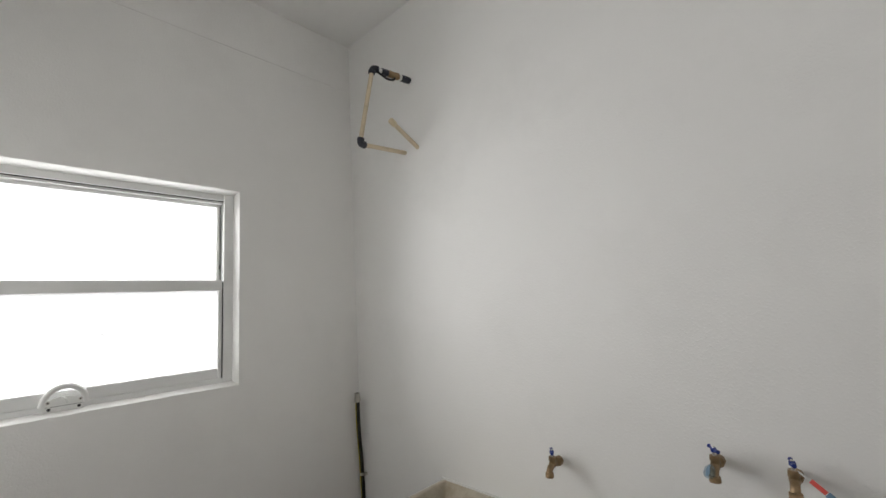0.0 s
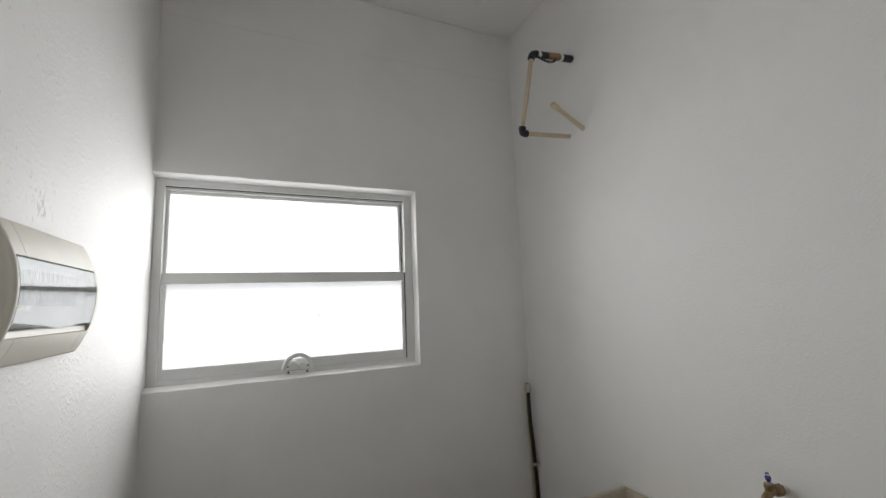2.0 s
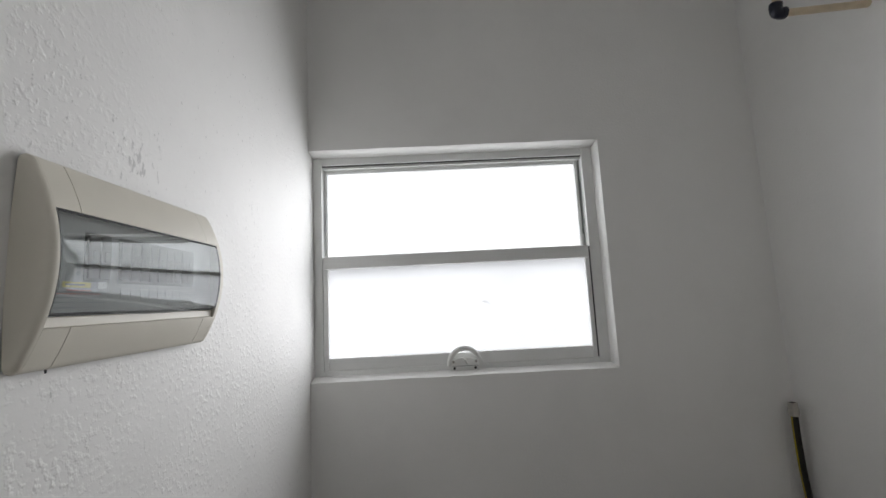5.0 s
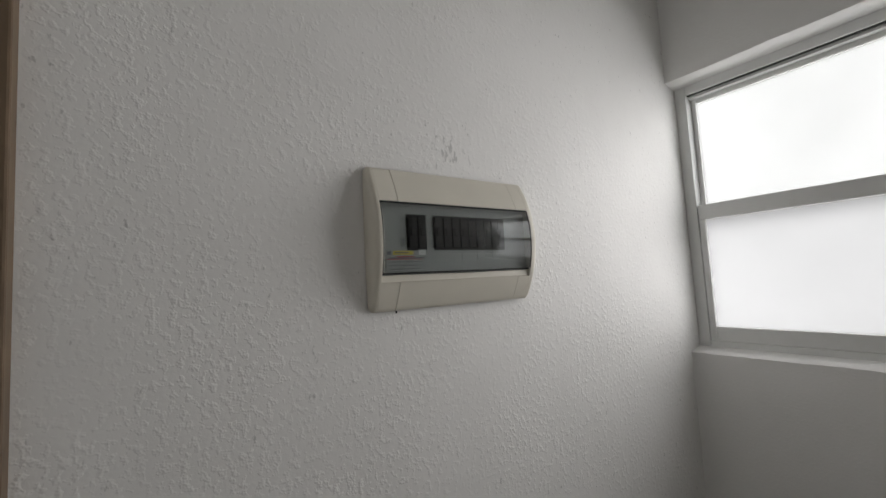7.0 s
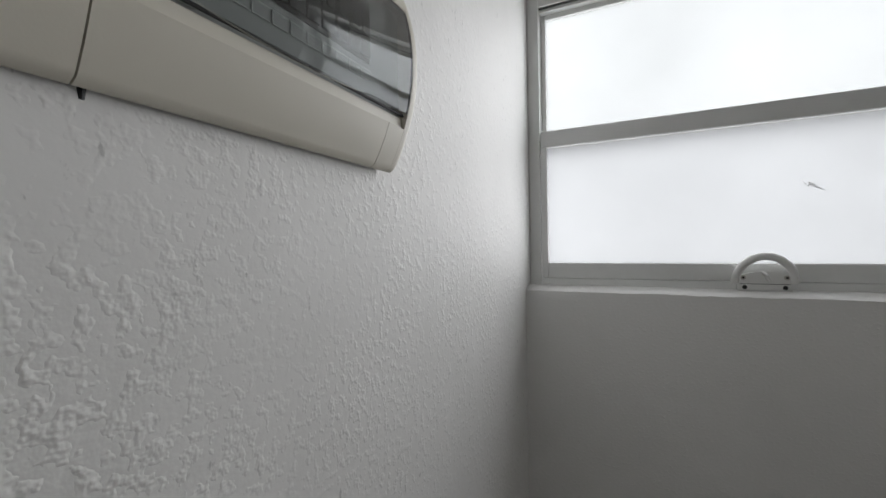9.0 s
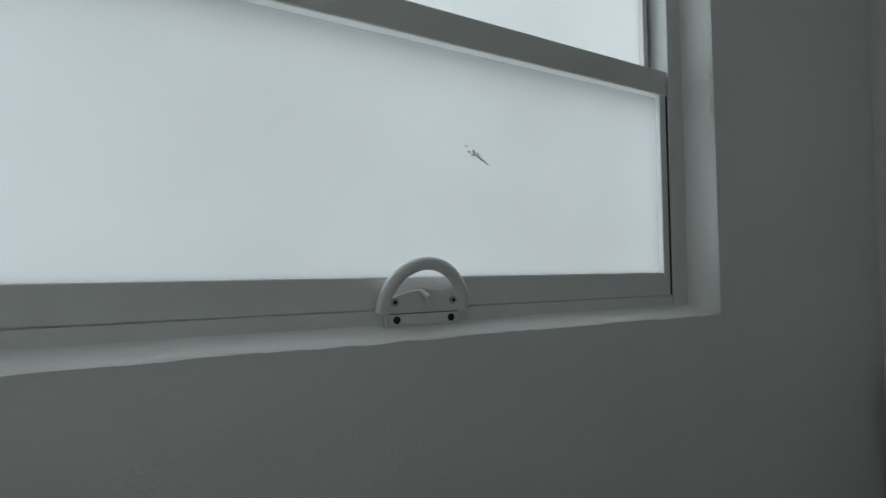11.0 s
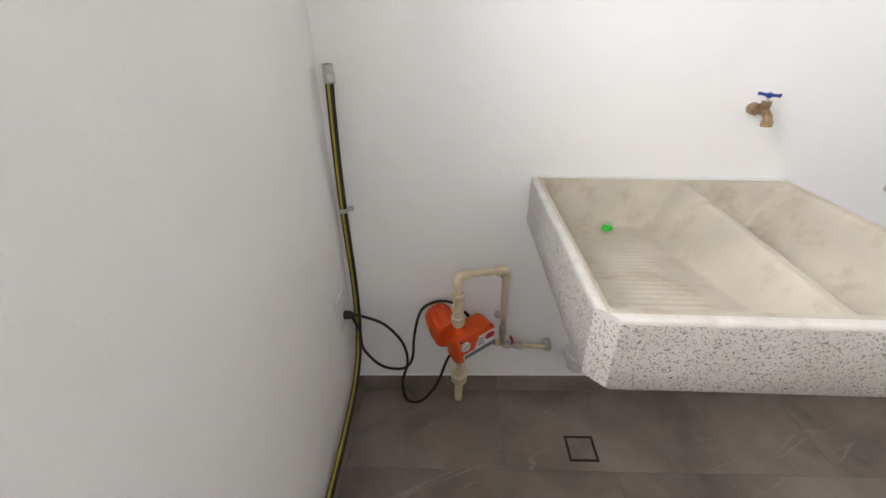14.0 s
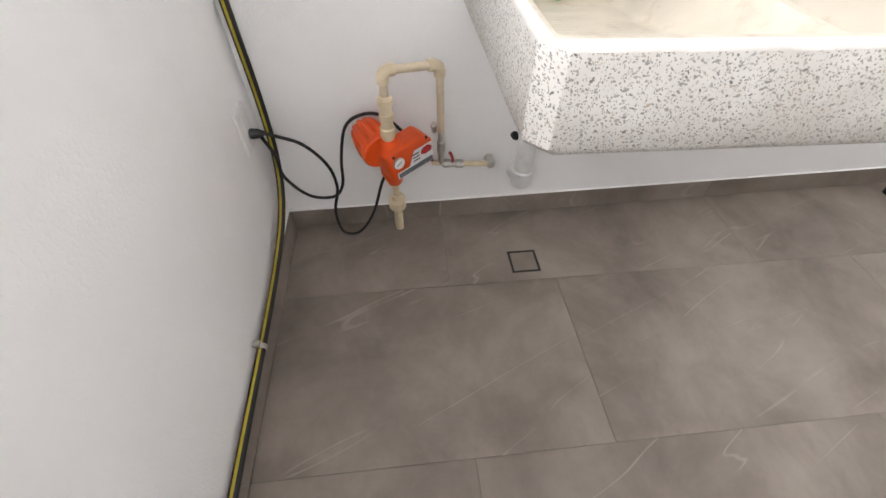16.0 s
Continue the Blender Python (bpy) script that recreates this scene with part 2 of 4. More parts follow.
M_WALL_ROUGH = wall_paint("rough_white_paint", (0.89, 0.883, 0.865), 0.27, 112.0, 0.7)
def speckle(m, spot, radius):
    """Grey flecks where paint has flaked: thick within a patch, sparse elsewhere."""
    nt = m.node_tree
    p = nt.nodes["Principled BSDF"]
    geo = nt.nodes["Geometry"]
    src = p.inputs["Base Color"].links[0].from_socket
    dist = nt.nodes.new("ShaderNodeVectorMath")
    dist.operation = "DISTANCE"
    dist.inputs[1].default_value = spot
    nt.links.new(geo.outputs["Position"], dist.inputs[0])
    near = nt.nodes.new("ShaderNodeMapRange")
    near.inputs[1].default_value, near.inputs[2].default_value = radius * 0.2, radius
    near.inputs[3].default_value, near.inputs[4].default_value = 0.13, 0.0
    nt.links.new(dist.outputs["Value"], near.inputs[0])
    big = node(nt, "ShaderNodeTexNoise", Scale=3.5, Detail=2.0)
    fine = node(nt, "ShaderNodeTexNoise", Scale=120.0, Detail=3.0, Roughness=0.6)
    nt.links.new(geo.outputs["Position"], big.inputs["Vector"])
    stretch = nt.nodes.new("ShaderNodeMapping")
    stretch.inputs["Scale"].default_value = (1.0, 1.0, 0.5)
    nt.links.new(geo.outputs["Position"], stretch.inputs["Vector"])
    nt.links.new(stretch.outputs[0], fine.inputs["Vector"])
    mul = nt.nodes.new("ShaderNodeMath")
    mul.operation = "MULTIPLY_ADD"
    mul.inputs[1].default_value = 0.18
    nt.links.new(big.outputs[0], mul.inputs[0])
    nt.links.new(fine.outputs[0], mul.inputs[2])
    add = nt.nodes.new("ShaderNodeMath")
    add.operation = "ADD"
    nt.links.new(mul.outputs[0], add.inputs[0])
    nt.links.new(near.outputs[0], add.inputs[1])
    cut = nt.nodes.new("ShaderNodeMapRange")
    cut.inputs[1].default_value, cut.inputs[2].default_value = 0.757, 0.84
    cut.inputs[3].default_value, cut.inputs[4].default_value = 0.0, 0.45
    nt.links.new(add.outputs[0], cut.inputs[0])
    mix = nt.nodes.new("ShaderNodeMix")
    mix.data_type = "RGBA"
    nt.links.new(cut.outputs[0], mix.inputs[0])
    nt.links.new(src, mix.inputs[6])
    mix.inputs[7].default_value = (0.30, 0.295, 0.285, 1)
    nt.links.new(mix.outputs[2], p.inputs["Base Color"])


speckle(M_WALL_ROUGH, (0.013, -0.935, 1.905), 0.10)
M_WALL = wall_paint("smooth_white_paint", (0.89, 0.883, 0.865), 0.16, 160.0)
M_CEIL = wall_paint("ceiling_paint", (0.89, 0.885, 0.87), 0.14, 120.0)
M_TILE = tile_stone("taupe_porcelain")
M_GROUT = mat("grout", (0.175, 0.152, 0.135), 0.85, var=0.15, scale=30)
M_TERRAZZO = terrazzo("terrazzo")
M_CREAM = mat("worn_cream_cement", (0.54, 0.49, 0.395), 0.55, var=0.16, scale=7, bump=0.15, bump_scale=120, dirt=(0.33, 0.25, 0.165), dirt_scale=11, dirt_amount=0.7)
M_RIM = mat("smoothed_white_cement", (0.66, 0.635, 0.585), 0.45, var=0.1, scale=18, bump=0.1, bump_scale=140, dirt=(0.42, 0.37, 0.30), dirt_scale=26, dirt_amount=0.45)
M_ALU = mat("white_aluminium", (0.78, 0.785, 0.77), 0.38, var=0.03, scale=5, dirt=(0.5, 0.5, 0.47), dirt_scale=20, dirt_amount=0.12)
M_GAP_SHADE = mat("gap_shade", (0.06, 0.062, 0.06), 0.6)
M_PLASTIC_W = mat("white_plastic", (0.78, 0.78, 0.76), 0.35, var=0.03)
M_IVORY = mat("ivory_plastic", (0.765, 0.728, 0.635), 0.42, var=0.03, scale=14, bump=0.03, bump_scale=500)
M_GREY_PLATE = mat("grey_plate", (0.36, 0.37, 0.36), 0.5, var=0.04)
M_BLACK = mat("black_plastic", (0.010, 0.010, 0.011), 0.55, var=0.1)
M_BREAKER = mat("breaker_black", (0.005, 0.005, 0.0055), 0.6, var=0.1, spec=0.2)
M_CABLE = mat("black_rubber", (0.010, 0.010, 0.010), 0.5, var=0.2)
M_SMOKE = clear_plastic("smoked_cover", (0.84, 0.86, 0.86))
# one glass, two tints: the upper pane's brighter daylight is put into its colour
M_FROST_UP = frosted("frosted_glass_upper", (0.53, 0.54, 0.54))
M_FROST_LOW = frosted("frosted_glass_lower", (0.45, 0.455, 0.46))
M_CPVC = mat("cream_cpvc", (0.68, 0.57, 0.41), 0.45, var=0.08, scale=25, dirt=(0.35, 0.25, 0.14), dirt_scale=18, dirt_amount=0.35)
M_CPVC_FIT = mat("cream_cpvc_fitting", (0.70, 0.59, 0.40), 0.42, var=0.06, scale=25, dirt=(0.4, 0.3, 0.18), dirt_scale=30, dirt_amount=0.3)
M_NAVY = mat("navy_plastic", (0.008, 0.010, 0.022), 0.35, var=0.1)
M_BRASS = mat("aged_brass", (0.30, 0.205, 0.115), 0.42, metal=0.7, var=0.25, scale=60, bump=0.1, bump_scale=300)
M_BRONZE = mat("dull_bronze", (0.33, 0.22, 0.12), 0.5, metal=0.6, var=0.25, scale=60)
M_BLUE = mat("blue_enamel", (0.012, 0.035, 0.22), 0.35, var=0.12)
M_STEEL = mat("zinc_steel", (0.55, 0.53, 0.49), 0.35, metal=0.9, var=0.15, scale=50)
M_ORANGE = mat("orange_plastic", (0.74, 0.080, 0.008), 0.38, var=0.08, scale=12, bump=0.05, bump_scale=350)
M_RED = mat("red_enamel", (0.45, 0.02, 0.02), 0.4)
M_LABEL = mat("label_white", (0.75, 0.75, 0.75), 0.45)
M_LABEL_GREY = mat("label_print", (0.16, 0.17, 0.19), 0.5)
M_YELLOW = mat("yellow_jacket", (0.42, 0.33, 0.02), 0.45, var=0.15, scale=30)
M_LABEL_YEL = mat("yellow_label", (0.74, 0.60, 0.08), 0.5)
M_PVC = mat("white_pvc", (0.74, 0.74, 0.72), 0.4, var=0.06, dirt=(0.4, 0.36, 0.3), dirt_scale=25, dirt_amount=0.3)
M_GREEN = mat("green_plastic", (0.008, 0.50, 0.03), 0.4, var=0.1)
M_WOOD = mat("brown_wood", (0.17, 0.115, 0.07), 0.5, var=0.3, scale=12, bump=0.15, bump_scale=90)
M_TAG = mat("blue_film", (0.20, 0.32, 0.45), 0.2, var=0.2, scale=40)
M_FILM = clear_plastic("clear_film", (0.55, 0.68, 0.80))
M_CORAL = mat("coral_paper", (0.80, 0.12, 0.10), 0.5)
M_DRAIN = mat("tarnished_rim", (0.05, 0.043, 0.036), 0.5, metal=0.4, var=0.3, scale=60)
M_MARK = mat("grey_scuff", (0.45, 0.45, 0.44), 0.7, var=0.3, scale=50)

# ---- helpers of form ----
def thing(name, label, category, at=(0, 0, 0), group="", kind=""):
    ob = new(name)
    ob.location = at
    ob.empty_display_size = 0.05
    return tagged(ob, label, category, group, kind)


def part(name, bm, material, parent=None, label="", smooth=False):
    bmesh.ops.recalc_face_normals(bm, faces=bm.faces[:])
    me = bpy.data.meshes.new(name)
    bm.to_mesh(me)
    bm.free()
    for x in (material if isinstance(material, (list, tuple)) else [material]):
        me.materials.append(x)
    if smooth:
        me.shade_smooth()
        me.set_sharp_from_angle(angle=radians(38))
    ob = new(name, me)
    if parent:
        ob.parent = parent
        if parent.data is None:
            ob.matrix_parent_inverse = Matrix.Translation(-parent.location)
    if label:
        ob["label"] = label
    return ob


def add_box(bm, x0, x1, y0, y1, z0, z1, bevel=0.0, mi=0, segments=2):
    r = bmesh.ops.create_cube(bm, size=1.0)
    vs = r["verts"]
    for v in vs:
        v.co = Vector(((x0 + x1) / 2 + v.co.x * (x1 - x0), (y0 + y1) / 2 + v.co.y * (y1 - y0), (z0 + z1) / 2 + v.co.z * (z1 - z0)))
    fs = {f for v in vs for f in v.link_faces}
    for f in fs:
        f.material_index = mi
    if bevel:
        es = list({e for v in vs for e in v.link_edges})
        got = bmesh.ops.bevel(bm, geom=es, offset=bevel, segments=segments, affect="EDGES", profile=0.5)
        for f in got["faces"]:
            f.material_index = mi
    return bm


def box(x0, x1, y0, y1, z0, z1, bevel=0.0, segments=2):
    return add_box(bmesh.new(), min(x0, x1), max(x0, x1), min(y0, y1), max(y0, y1), min(z0, z1), max(z0, z1), bevel, 0, segments)


def axis_matrix(a, b):
    a, b = Vector(a), Vector(b)
    return Matrix.Translation(a) @ (b - a).to_track_quat("Z", "Y").to_matrix().to_4x4()


def add_lathe(bm, a, b, profile, seg=20, mi=0):
    """Turns a profile of (share of the way from a to b, radius) about that axis, closed at both ends."""
    m, length = axis_matrix(a, b), (Vector(b) - Vector(a)).length
    rings = []
    for h, r in profile:
        rings.append([bm.verts.new(m @ Vector((r * math.cos(2 * math.pi * i / seg), r * math.sin(2 * math.pi * i / seg), h * length))) for i in range(seg)])
    for q, w in zip(rings, rings[1:]):
        for i in range(seg):
            f = bm.faces.new((q[i], q[(i + 1) % seg], w[(i + 1) % seg], w[i]))
            f.material_index = mi
    for ring, flip in ((rings[0], True), (rings[-1], False)):
        f = bm.faces.new(ring[::-1] if flip else ring)
        f.material_index = mi
    return bm


def lathe(a, b, profile, seg=20):
    return add_lathe(bmesh.new(), a, b, profile, seg)


def rod(a, b, r, seg=16, edge=0.0):
    n = max((Vector(b) - Vector(a)).length, 1e-5)
    e = min(edge / n, 0.4)
    return lathe(a, b, [(0, r - edge), (e, r), (1 - e, r), (1, r - edge)] if edge else [(0, r), (1, r)], seg)


def spline(points, steps=8):
    ps = [Vector(p) for p in points]
    ps = [2 * ps[0] - ps[1]] + ps + [2 * ps[-1] - ps[-2]]
    out = []
    for i in range(1, len(ps) - 2):
        a, b, c, d = ps[i - 1:i + 3]
        for k in range(steps):
            t = k / steps
            out.append(0.5 * ((2 * b) + (c - a) * t + (2 * a - 5 * b + 4 * c - d) * t * t + (3 * b - a - 3 * c + d) * t ** 3))
    out.append(ps[-2])
    return out


def sweep(points, r, seg=12, up=(0, 0, 1), index=None, bm=None):
    """A tube along points; index(angle share) picks the face's material."""
    bm = bm or bmesh.new()
    rings = []
    side = None
    for i, p in enumerate(points):
        t = (points[min(i + 1, len(points) - 1)] - points[max(i - 1, 0)]).normalized()
        if side is None:
            side = t.cross(Vector(up)).normalized()
        side = (side - t * side.dot(t)).normalized()
        other = t.cross(side)
        rings.append([bm.verts.new(p + r * (math.cos(2 * math.pi * k / seg) * side + math.sin(2 * math.pi * k / seg) * other)) for k in range(seg)])
    for q, w in zip(rings, rings[1:]):
        for k in range(seg):
            f = bm.faces.new((q[k], q[(k + 1) % seg], w[(k + 1) % seg], w[k]))
            if index:
                f.material_index = index(k / seg)
    bm.faces.new(rings[0][::-1])
    bm.faces.new(rings[-1])
    return bm


def elbow(corner, a, b, r, name, material, parent, label="", reach=0.026):
    """A right-angle pipe fitting at corner, open towards points a and b, with a collar at either mouth."""
    c = Vector(corner)
    da, db = (Vector(a) - c).normalized(), (Vector(b) - c).normalized()
    pts = [c + da * reach]
    for k in range(7):
        t = k / 6
        pts.append(c + da * reach * 0.62 * (1 - t) ** 2 + db * reach * 0.62 * t ** 2)
    pts.append(c + db * reach)
    bm = sweep(pts, r, 16, up=da.cross(db))
    for d in (da, db):
        add_lathe(bm, c + d * reach * 0.55, c + d * reach * 1.12, [(0, r), (0.12, r * 1.1), (0.9, r * 1.1), (1, r)], 16)
    return part(name, bm, material, parent, label, smooth=True)


# ---- structure ----
W = 1.786      # sink wall
SOUTH = -2.75  # wall behind the start of the walk
TOP = 3.29     # ceiling
XW = -0.006     # west wall face
SILL, HEAD, WIN_R = 1.383, 2.269, 1.143
DOOR_A, DOOR_B, DOOR_H = -1.575, -2.40, 2.10

def skew(shape, x_from=-9.0, slope=0.018, base=-0.002):
    """Follows the long walls, which run out of square to the window wall."""
    for v in (shape.verts if isinstance(shape, bmesh.types.BMesh) else shape.vertices):
        if v.co.x >= x_from:
            v.co.x += base - slope * min(v.co.y, 0.0)
    return shape
bm = bmesh.new()
add_box(bm, -0.14, W + 0.13, 0, 0.14, -0.1, SILL - 0.03)
add_box(bm, WIN_R + 0.008, W + 0.14, 0, 0.14, SILL - 0.03, HEAD + 0.02)
add_box(bm, -0.14, W + 0.14, 0, 0.14, HEAD + 0.02, TOP + 0.1)
for z0, z1 in ((SILL - 0.03, SILL - 0.0005), (HEAD + 0.0005, HEAD + 0.02)):
    add_box(bm, WIN_R, WIN_R + 0.008, 0, 0.055, z0, z1)
tagged(part("wall_north", bm, M_WALL), "white painted plaster wall around the frosted window", "wall", kind="structure")
# plastered reveals, a little out of true and slightly rounded at the arris
bm = bmesh.new()
for (ax, az, bx, bz), (ix, iz, jx, jz) in (((XW, SILL, WIN_R, SILL), (XW, SILL + 0.012, WIN_R - 0.007, SILL + 0.012)), ((WIN_R, SILL, WIN_R, HEAD), (WIN_R - 0.007, SILL + 0.012, WIN_R - 0.007, HEAD - 0.012)), ((XW, HEAD, WIN_R, HEAD), (XW, HEAD - 0.012, WIN_R - 0.007, HEAD - 0.012))):
    ox, oz = (0.008, 0) if ax == bx else (0, -0.03 if az == SILL else 0.02)
    n = 110
    rows = []
    for k in range(n + 1):
        t = k / n
        x, z = ax + (bx - ax) * t, az + (bz - az) * t
        u, w = ix + (jx - ix) * t, iz + (jz - iz) * t
        j = 0.0018 * noise.noise(Vector((x * 9, z * 9, 3))) + 0.0018 * noise.noise(Vector((x * 41, z * 41, 7)))
        sx, sz = (1, 0) if ax == bx else (0, 1 if az == SILL else -1)
        if ax == bx:
            sx = -1
        rows.append([bm.verts.new(c) for c in ((x + ox, -0.0005, z + oz), (x - sx * 0.002, -0.001, z - sz * 0.002 + j * abs(sz)), (x + sx * 0.002 + j * abs(sx), 0.004, z + sz * 0.002 + j * abs(sz)), (u, 0.062, w), (u + ox * 0.9, 0.062, w + oz * 0.9 if oz > 0 else z + oz))])
    for q, w in zip(rows, rows[1:]):
        for i in range(4):
            bm.faces.new((q[i], q[i + 1], w[i + 1], w[i]))
part("window_reveal", bm, M_WALL, bpy.data.objects["wall_north"], "rough white plaster reveal and sill", smooth=True)

bm = bmesh.new()
add_box(bm, -0.14, XW, DOOR_A, 0, -0.1, TOP + 0.1)
add_box(bm, -0.14, XW, 0, 0.14, SILL - 0.03, HEAD + 0.02)
add_box(bm, -0.14, XW, SOUTH, DOOR_B, -0.1, TOP + 0.1)
add_box(bm, -0.14, XW, DOOR_B, DOOR_A, DOOR_H, TOP + 0.1)
tagged(part("wall_west", skew(bm, slope=0.020, base=0.0), M_WALL_ROUGH), "rough white painted wall that carries the breaker panel", "wall", kind="structure")
tagged(part("wall_east", skew(box(W, W + 0.14, SOUTH, 0, -0.1, TOP + 0.1)), M_WALL), "smooth white painted wall behind the laundry sink", "wall", kind="structure")
tagged(part("wall_south", box(-0.14, W + 0.14, SOUTH - 0.14, SOUTH, -0.1, TOP + 0.1), M_WALL), "plain white painted end wall", "wall", kind="structure")
tagged(part("ceiling", box(XW, W + 0.06, SOUTH, 0, TOP, TOP + 0.1), M_CEIL), "white plastered ceiling", "ceiling", kind="structure")
# plaster band under the ceiling, a few millimetres proud
tagged(part("trim", box(XW + 0.002, W - 0.002, -0.0018, 0, 2.99, TOP - 0.002, 0.0016), M_WALL), "faint plaster band below the ceiling", "trim", kind="structure")
# plain passage behind the doorway
bm = bmesh.new()
add_box(bm, -1.6, -1.5, -3.3, -0.8, -0.1, 2.7)
add_box(bm, -1.5, -0.14, -3.3, -3.2, -0.1, 2.7)
add_box(bm, -1.5, -0.14, -0.9, -0.8, -0.1, 2.7)
tagged(part("wall_passage", bm, M_WALL), "plain white walls of the passage beyond the doorway", "wall", kind="structure")
tagged(part("ceiling_passage", box(-1.5, -0.14, -3.2, -0.9, 2.6, 2.7), M_CEIL), "plain white passage ceiling", "ceiling", kind="structure")

door = thing("door_1", "brown wooden casing around an open doorway", "doorway", (0, DOOR_A, 0), kind="structure")
for y0, y1 in ((DOOR_A + 0.043, DOOR_A - 0.03), (DOOR_B + 0.03, DOOR_B - 0.032)):
    part("casing", box(-0.105, 0.050, y0 if y0 > y1 else y1, y1 if y0 > y1 else y0, 0.0, DOOR_H + 0.03, 0.003), M_WOOD, door)
part("head_casing", box(-0.105, 0.050, DOOR_A - 0.031, DOOR_B + 0.031, DOOR_H - 0.03, DOOR_H + 0.03, 0.003), M_WOOD, door)

# ---- window ----
win = thing("window_1", "white aluminium sliding window with two frosted panes", "window", (0.57, 0.06, SILL), kind="structure")
Y0 = 0.056
bm = bmesh.new()
add_box(bm, XW + 0.0005, 0.028, Y0, 0.135, SILL + 0.0, HEAD, 0.0015)
add_box(bm, 1.096, WIN_R + 0.006, Y0, 0.135, SILL + 0.0, HEAD, 0.0015)
add_box(bm, 0.0285, 1.0955, Y0 + 0.001, 0.135, SILL, SILL + 0.030, 0.0015)
add_box(bm, 0.0285, 1.0955, Y0 + 0.001, 0.135, HEAD - 0.040, HEAD, 0.0015)
add_box(bm, 0.0285, 1.0955, Y0 + 0.016, 0.135, HEAD - 0.052, HEAD - 0.0405, 0.001)
part("window_frame", bm, M_ALU, win)
low = part("lower_sash", bmesh.new(), M_ALU, win)
bm = bmesh.new()
GX0, GX1, GZ0, GZ1 = 0.048, 1.074, 1.458, 1.804
for x0, x1, z0, z1 in ((0.030, GX0, SILL + 0.0304, GZ1 + 0.045), (GX1, 1.091, SILL + 0.0304, GZ1 + 0.045)):
    add_box(bm, x0, x1, Y0 + 0.003, Y0 + 0.028, z0, z1, 0.002)
add_box(bm, GX0 + 0.0005, GX1 - 0.0005, Y0 + 0.0035, Y0 + 0.028, SILL + 0.0304, GZ0, 0.002)
add_box(bm, 0.031, 1.090, Y0 - 0.002, Y0 + 0.0275, GZ1, GZ1 + 0.049, 0.003)
bm.to_mesh(low.data)
bm.free()
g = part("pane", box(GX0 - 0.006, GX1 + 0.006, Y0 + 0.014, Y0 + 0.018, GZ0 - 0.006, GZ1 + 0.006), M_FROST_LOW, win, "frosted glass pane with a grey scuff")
g.visible_shadow = False
up = part("upper_sash", bmesh.new(), M_ALU, win)
bm = bmesh.new()
UX0, UX1, UZ0, UZ1 = 0.042, 1.075, 1.842, 2.202
for x0, x1 in ((0.0285, UX0), (UX1, 1.0875)):
    add_box(bm, x0, x1, Y0 + 0.036, Y0 + 0.062, 1.80, HEAD - 0.041, 0.002)
add_box(bm, UX0 + 0.0005, UX1 - 0.0005, Y0 + 0.0365, Y0 + 0.062, 1.80, UZ0, 0.002)
add_box(bm, UX0 + 0.0005, UX1 - 0.0005, Y0 + 0.0365, Y0 + 0.062, UZ1, HEAD - 0.041, 0.002)
bm.to_mesh(up.data)
bm.free()
g = part("pane", box(UX0 - 0.006, UX1 + 0.006, Y0 + 0.047, Y0 + 0.051, UZ0 - 0.006, UZ1 + 0.006), M_FROST_UP, win, "frosted glass pane, tinted lighter for its brighter daylight")
g.visible_shadow = False
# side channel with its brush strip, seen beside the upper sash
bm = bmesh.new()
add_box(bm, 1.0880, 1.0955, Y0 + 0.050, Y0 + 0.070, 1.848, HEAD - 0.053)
# near-black strips put the shade of the sash gaps into colour
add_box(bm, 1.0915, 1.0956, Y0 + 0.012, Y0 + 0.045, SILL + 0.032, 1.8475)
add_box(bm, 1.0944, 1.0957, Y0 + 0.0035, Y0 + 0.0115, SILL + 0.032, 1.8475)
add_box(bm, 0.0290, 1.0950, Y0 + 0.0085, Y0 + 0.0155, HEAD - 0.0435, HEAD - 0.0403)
part("track", bm, M_GAP_SHADE, win, "dark sash channel with strips standing in for gap shade")
bm = bmesh.new()
for k in range(38):
    z = 1.93 + k * 0.0078
    add_box(bm, 1.0905, 1.0940, Y0 + 0.046, Y0 + 0.0495, z, z + 0.0045)
add_box(bm, 1.0895, 1.0930, Y0 + 0.040, Y0 + 0.0495, 1.85, 1.905, 0.001)
part("brush_strip", bm, M_ALU, win, "toothed balance strip")
# scuff on the lower pane
bm = bmesh.new()
rnd = random.Random(4)
for i in range(26):
    t = i / 25
    x, z = 0.656 + 0.034 * t, 1.652 - 0.020 * t
    s = 0.0015 if 0.1 < t < 0.5 else 0.0009
    x += rnd.uniform(-0.002, 0.002) * (2 if t < 0.5 else 0.6)
    z += rnd.uniform(-0.002, 0.002) * (2 if t < 0.5 else 0.5)
    add_box(bm, x - s * 1.3, x + s * 1.3, Y0 + 0.0132, Y0 + 0.0139, z - s * 0.7, z + s * 0.7)
add_box(bm, 0.648, 0.652, Y0 + 0.0132, Y0 + 0.0139, 1.657, 1.659)
part("scuff", bm, M_MARK, win, "grey adhesive scuff on the glass")
# lift handle
hx = 0.570
plate = bmesh.new()
n = 20
front = []
for k in range(n + 1):
    t = -1 + 2 * k / n
    front.append((hx + 0.054 * t, 1.4215 + 0.015 * (1 - t * t)))
outline = [(hx - 0.054, 1.388), (hx + 0.054, 1.388)] + front[::-1]
va = [plate.verts.new((x, Y0 - 0.014, z)) for x, z in outline]
vb = [plate.verts.new((x, Y0 + 0.004, z)) for x, z in outline]
plate.faces.new(va)
plate.faces.new(vb[::-1])
for i in range(len(va)):
    plate.faces.new((va[i], va[(i + 1) % len(va)], vb[(i + 1) % len(va)], vb[i]))
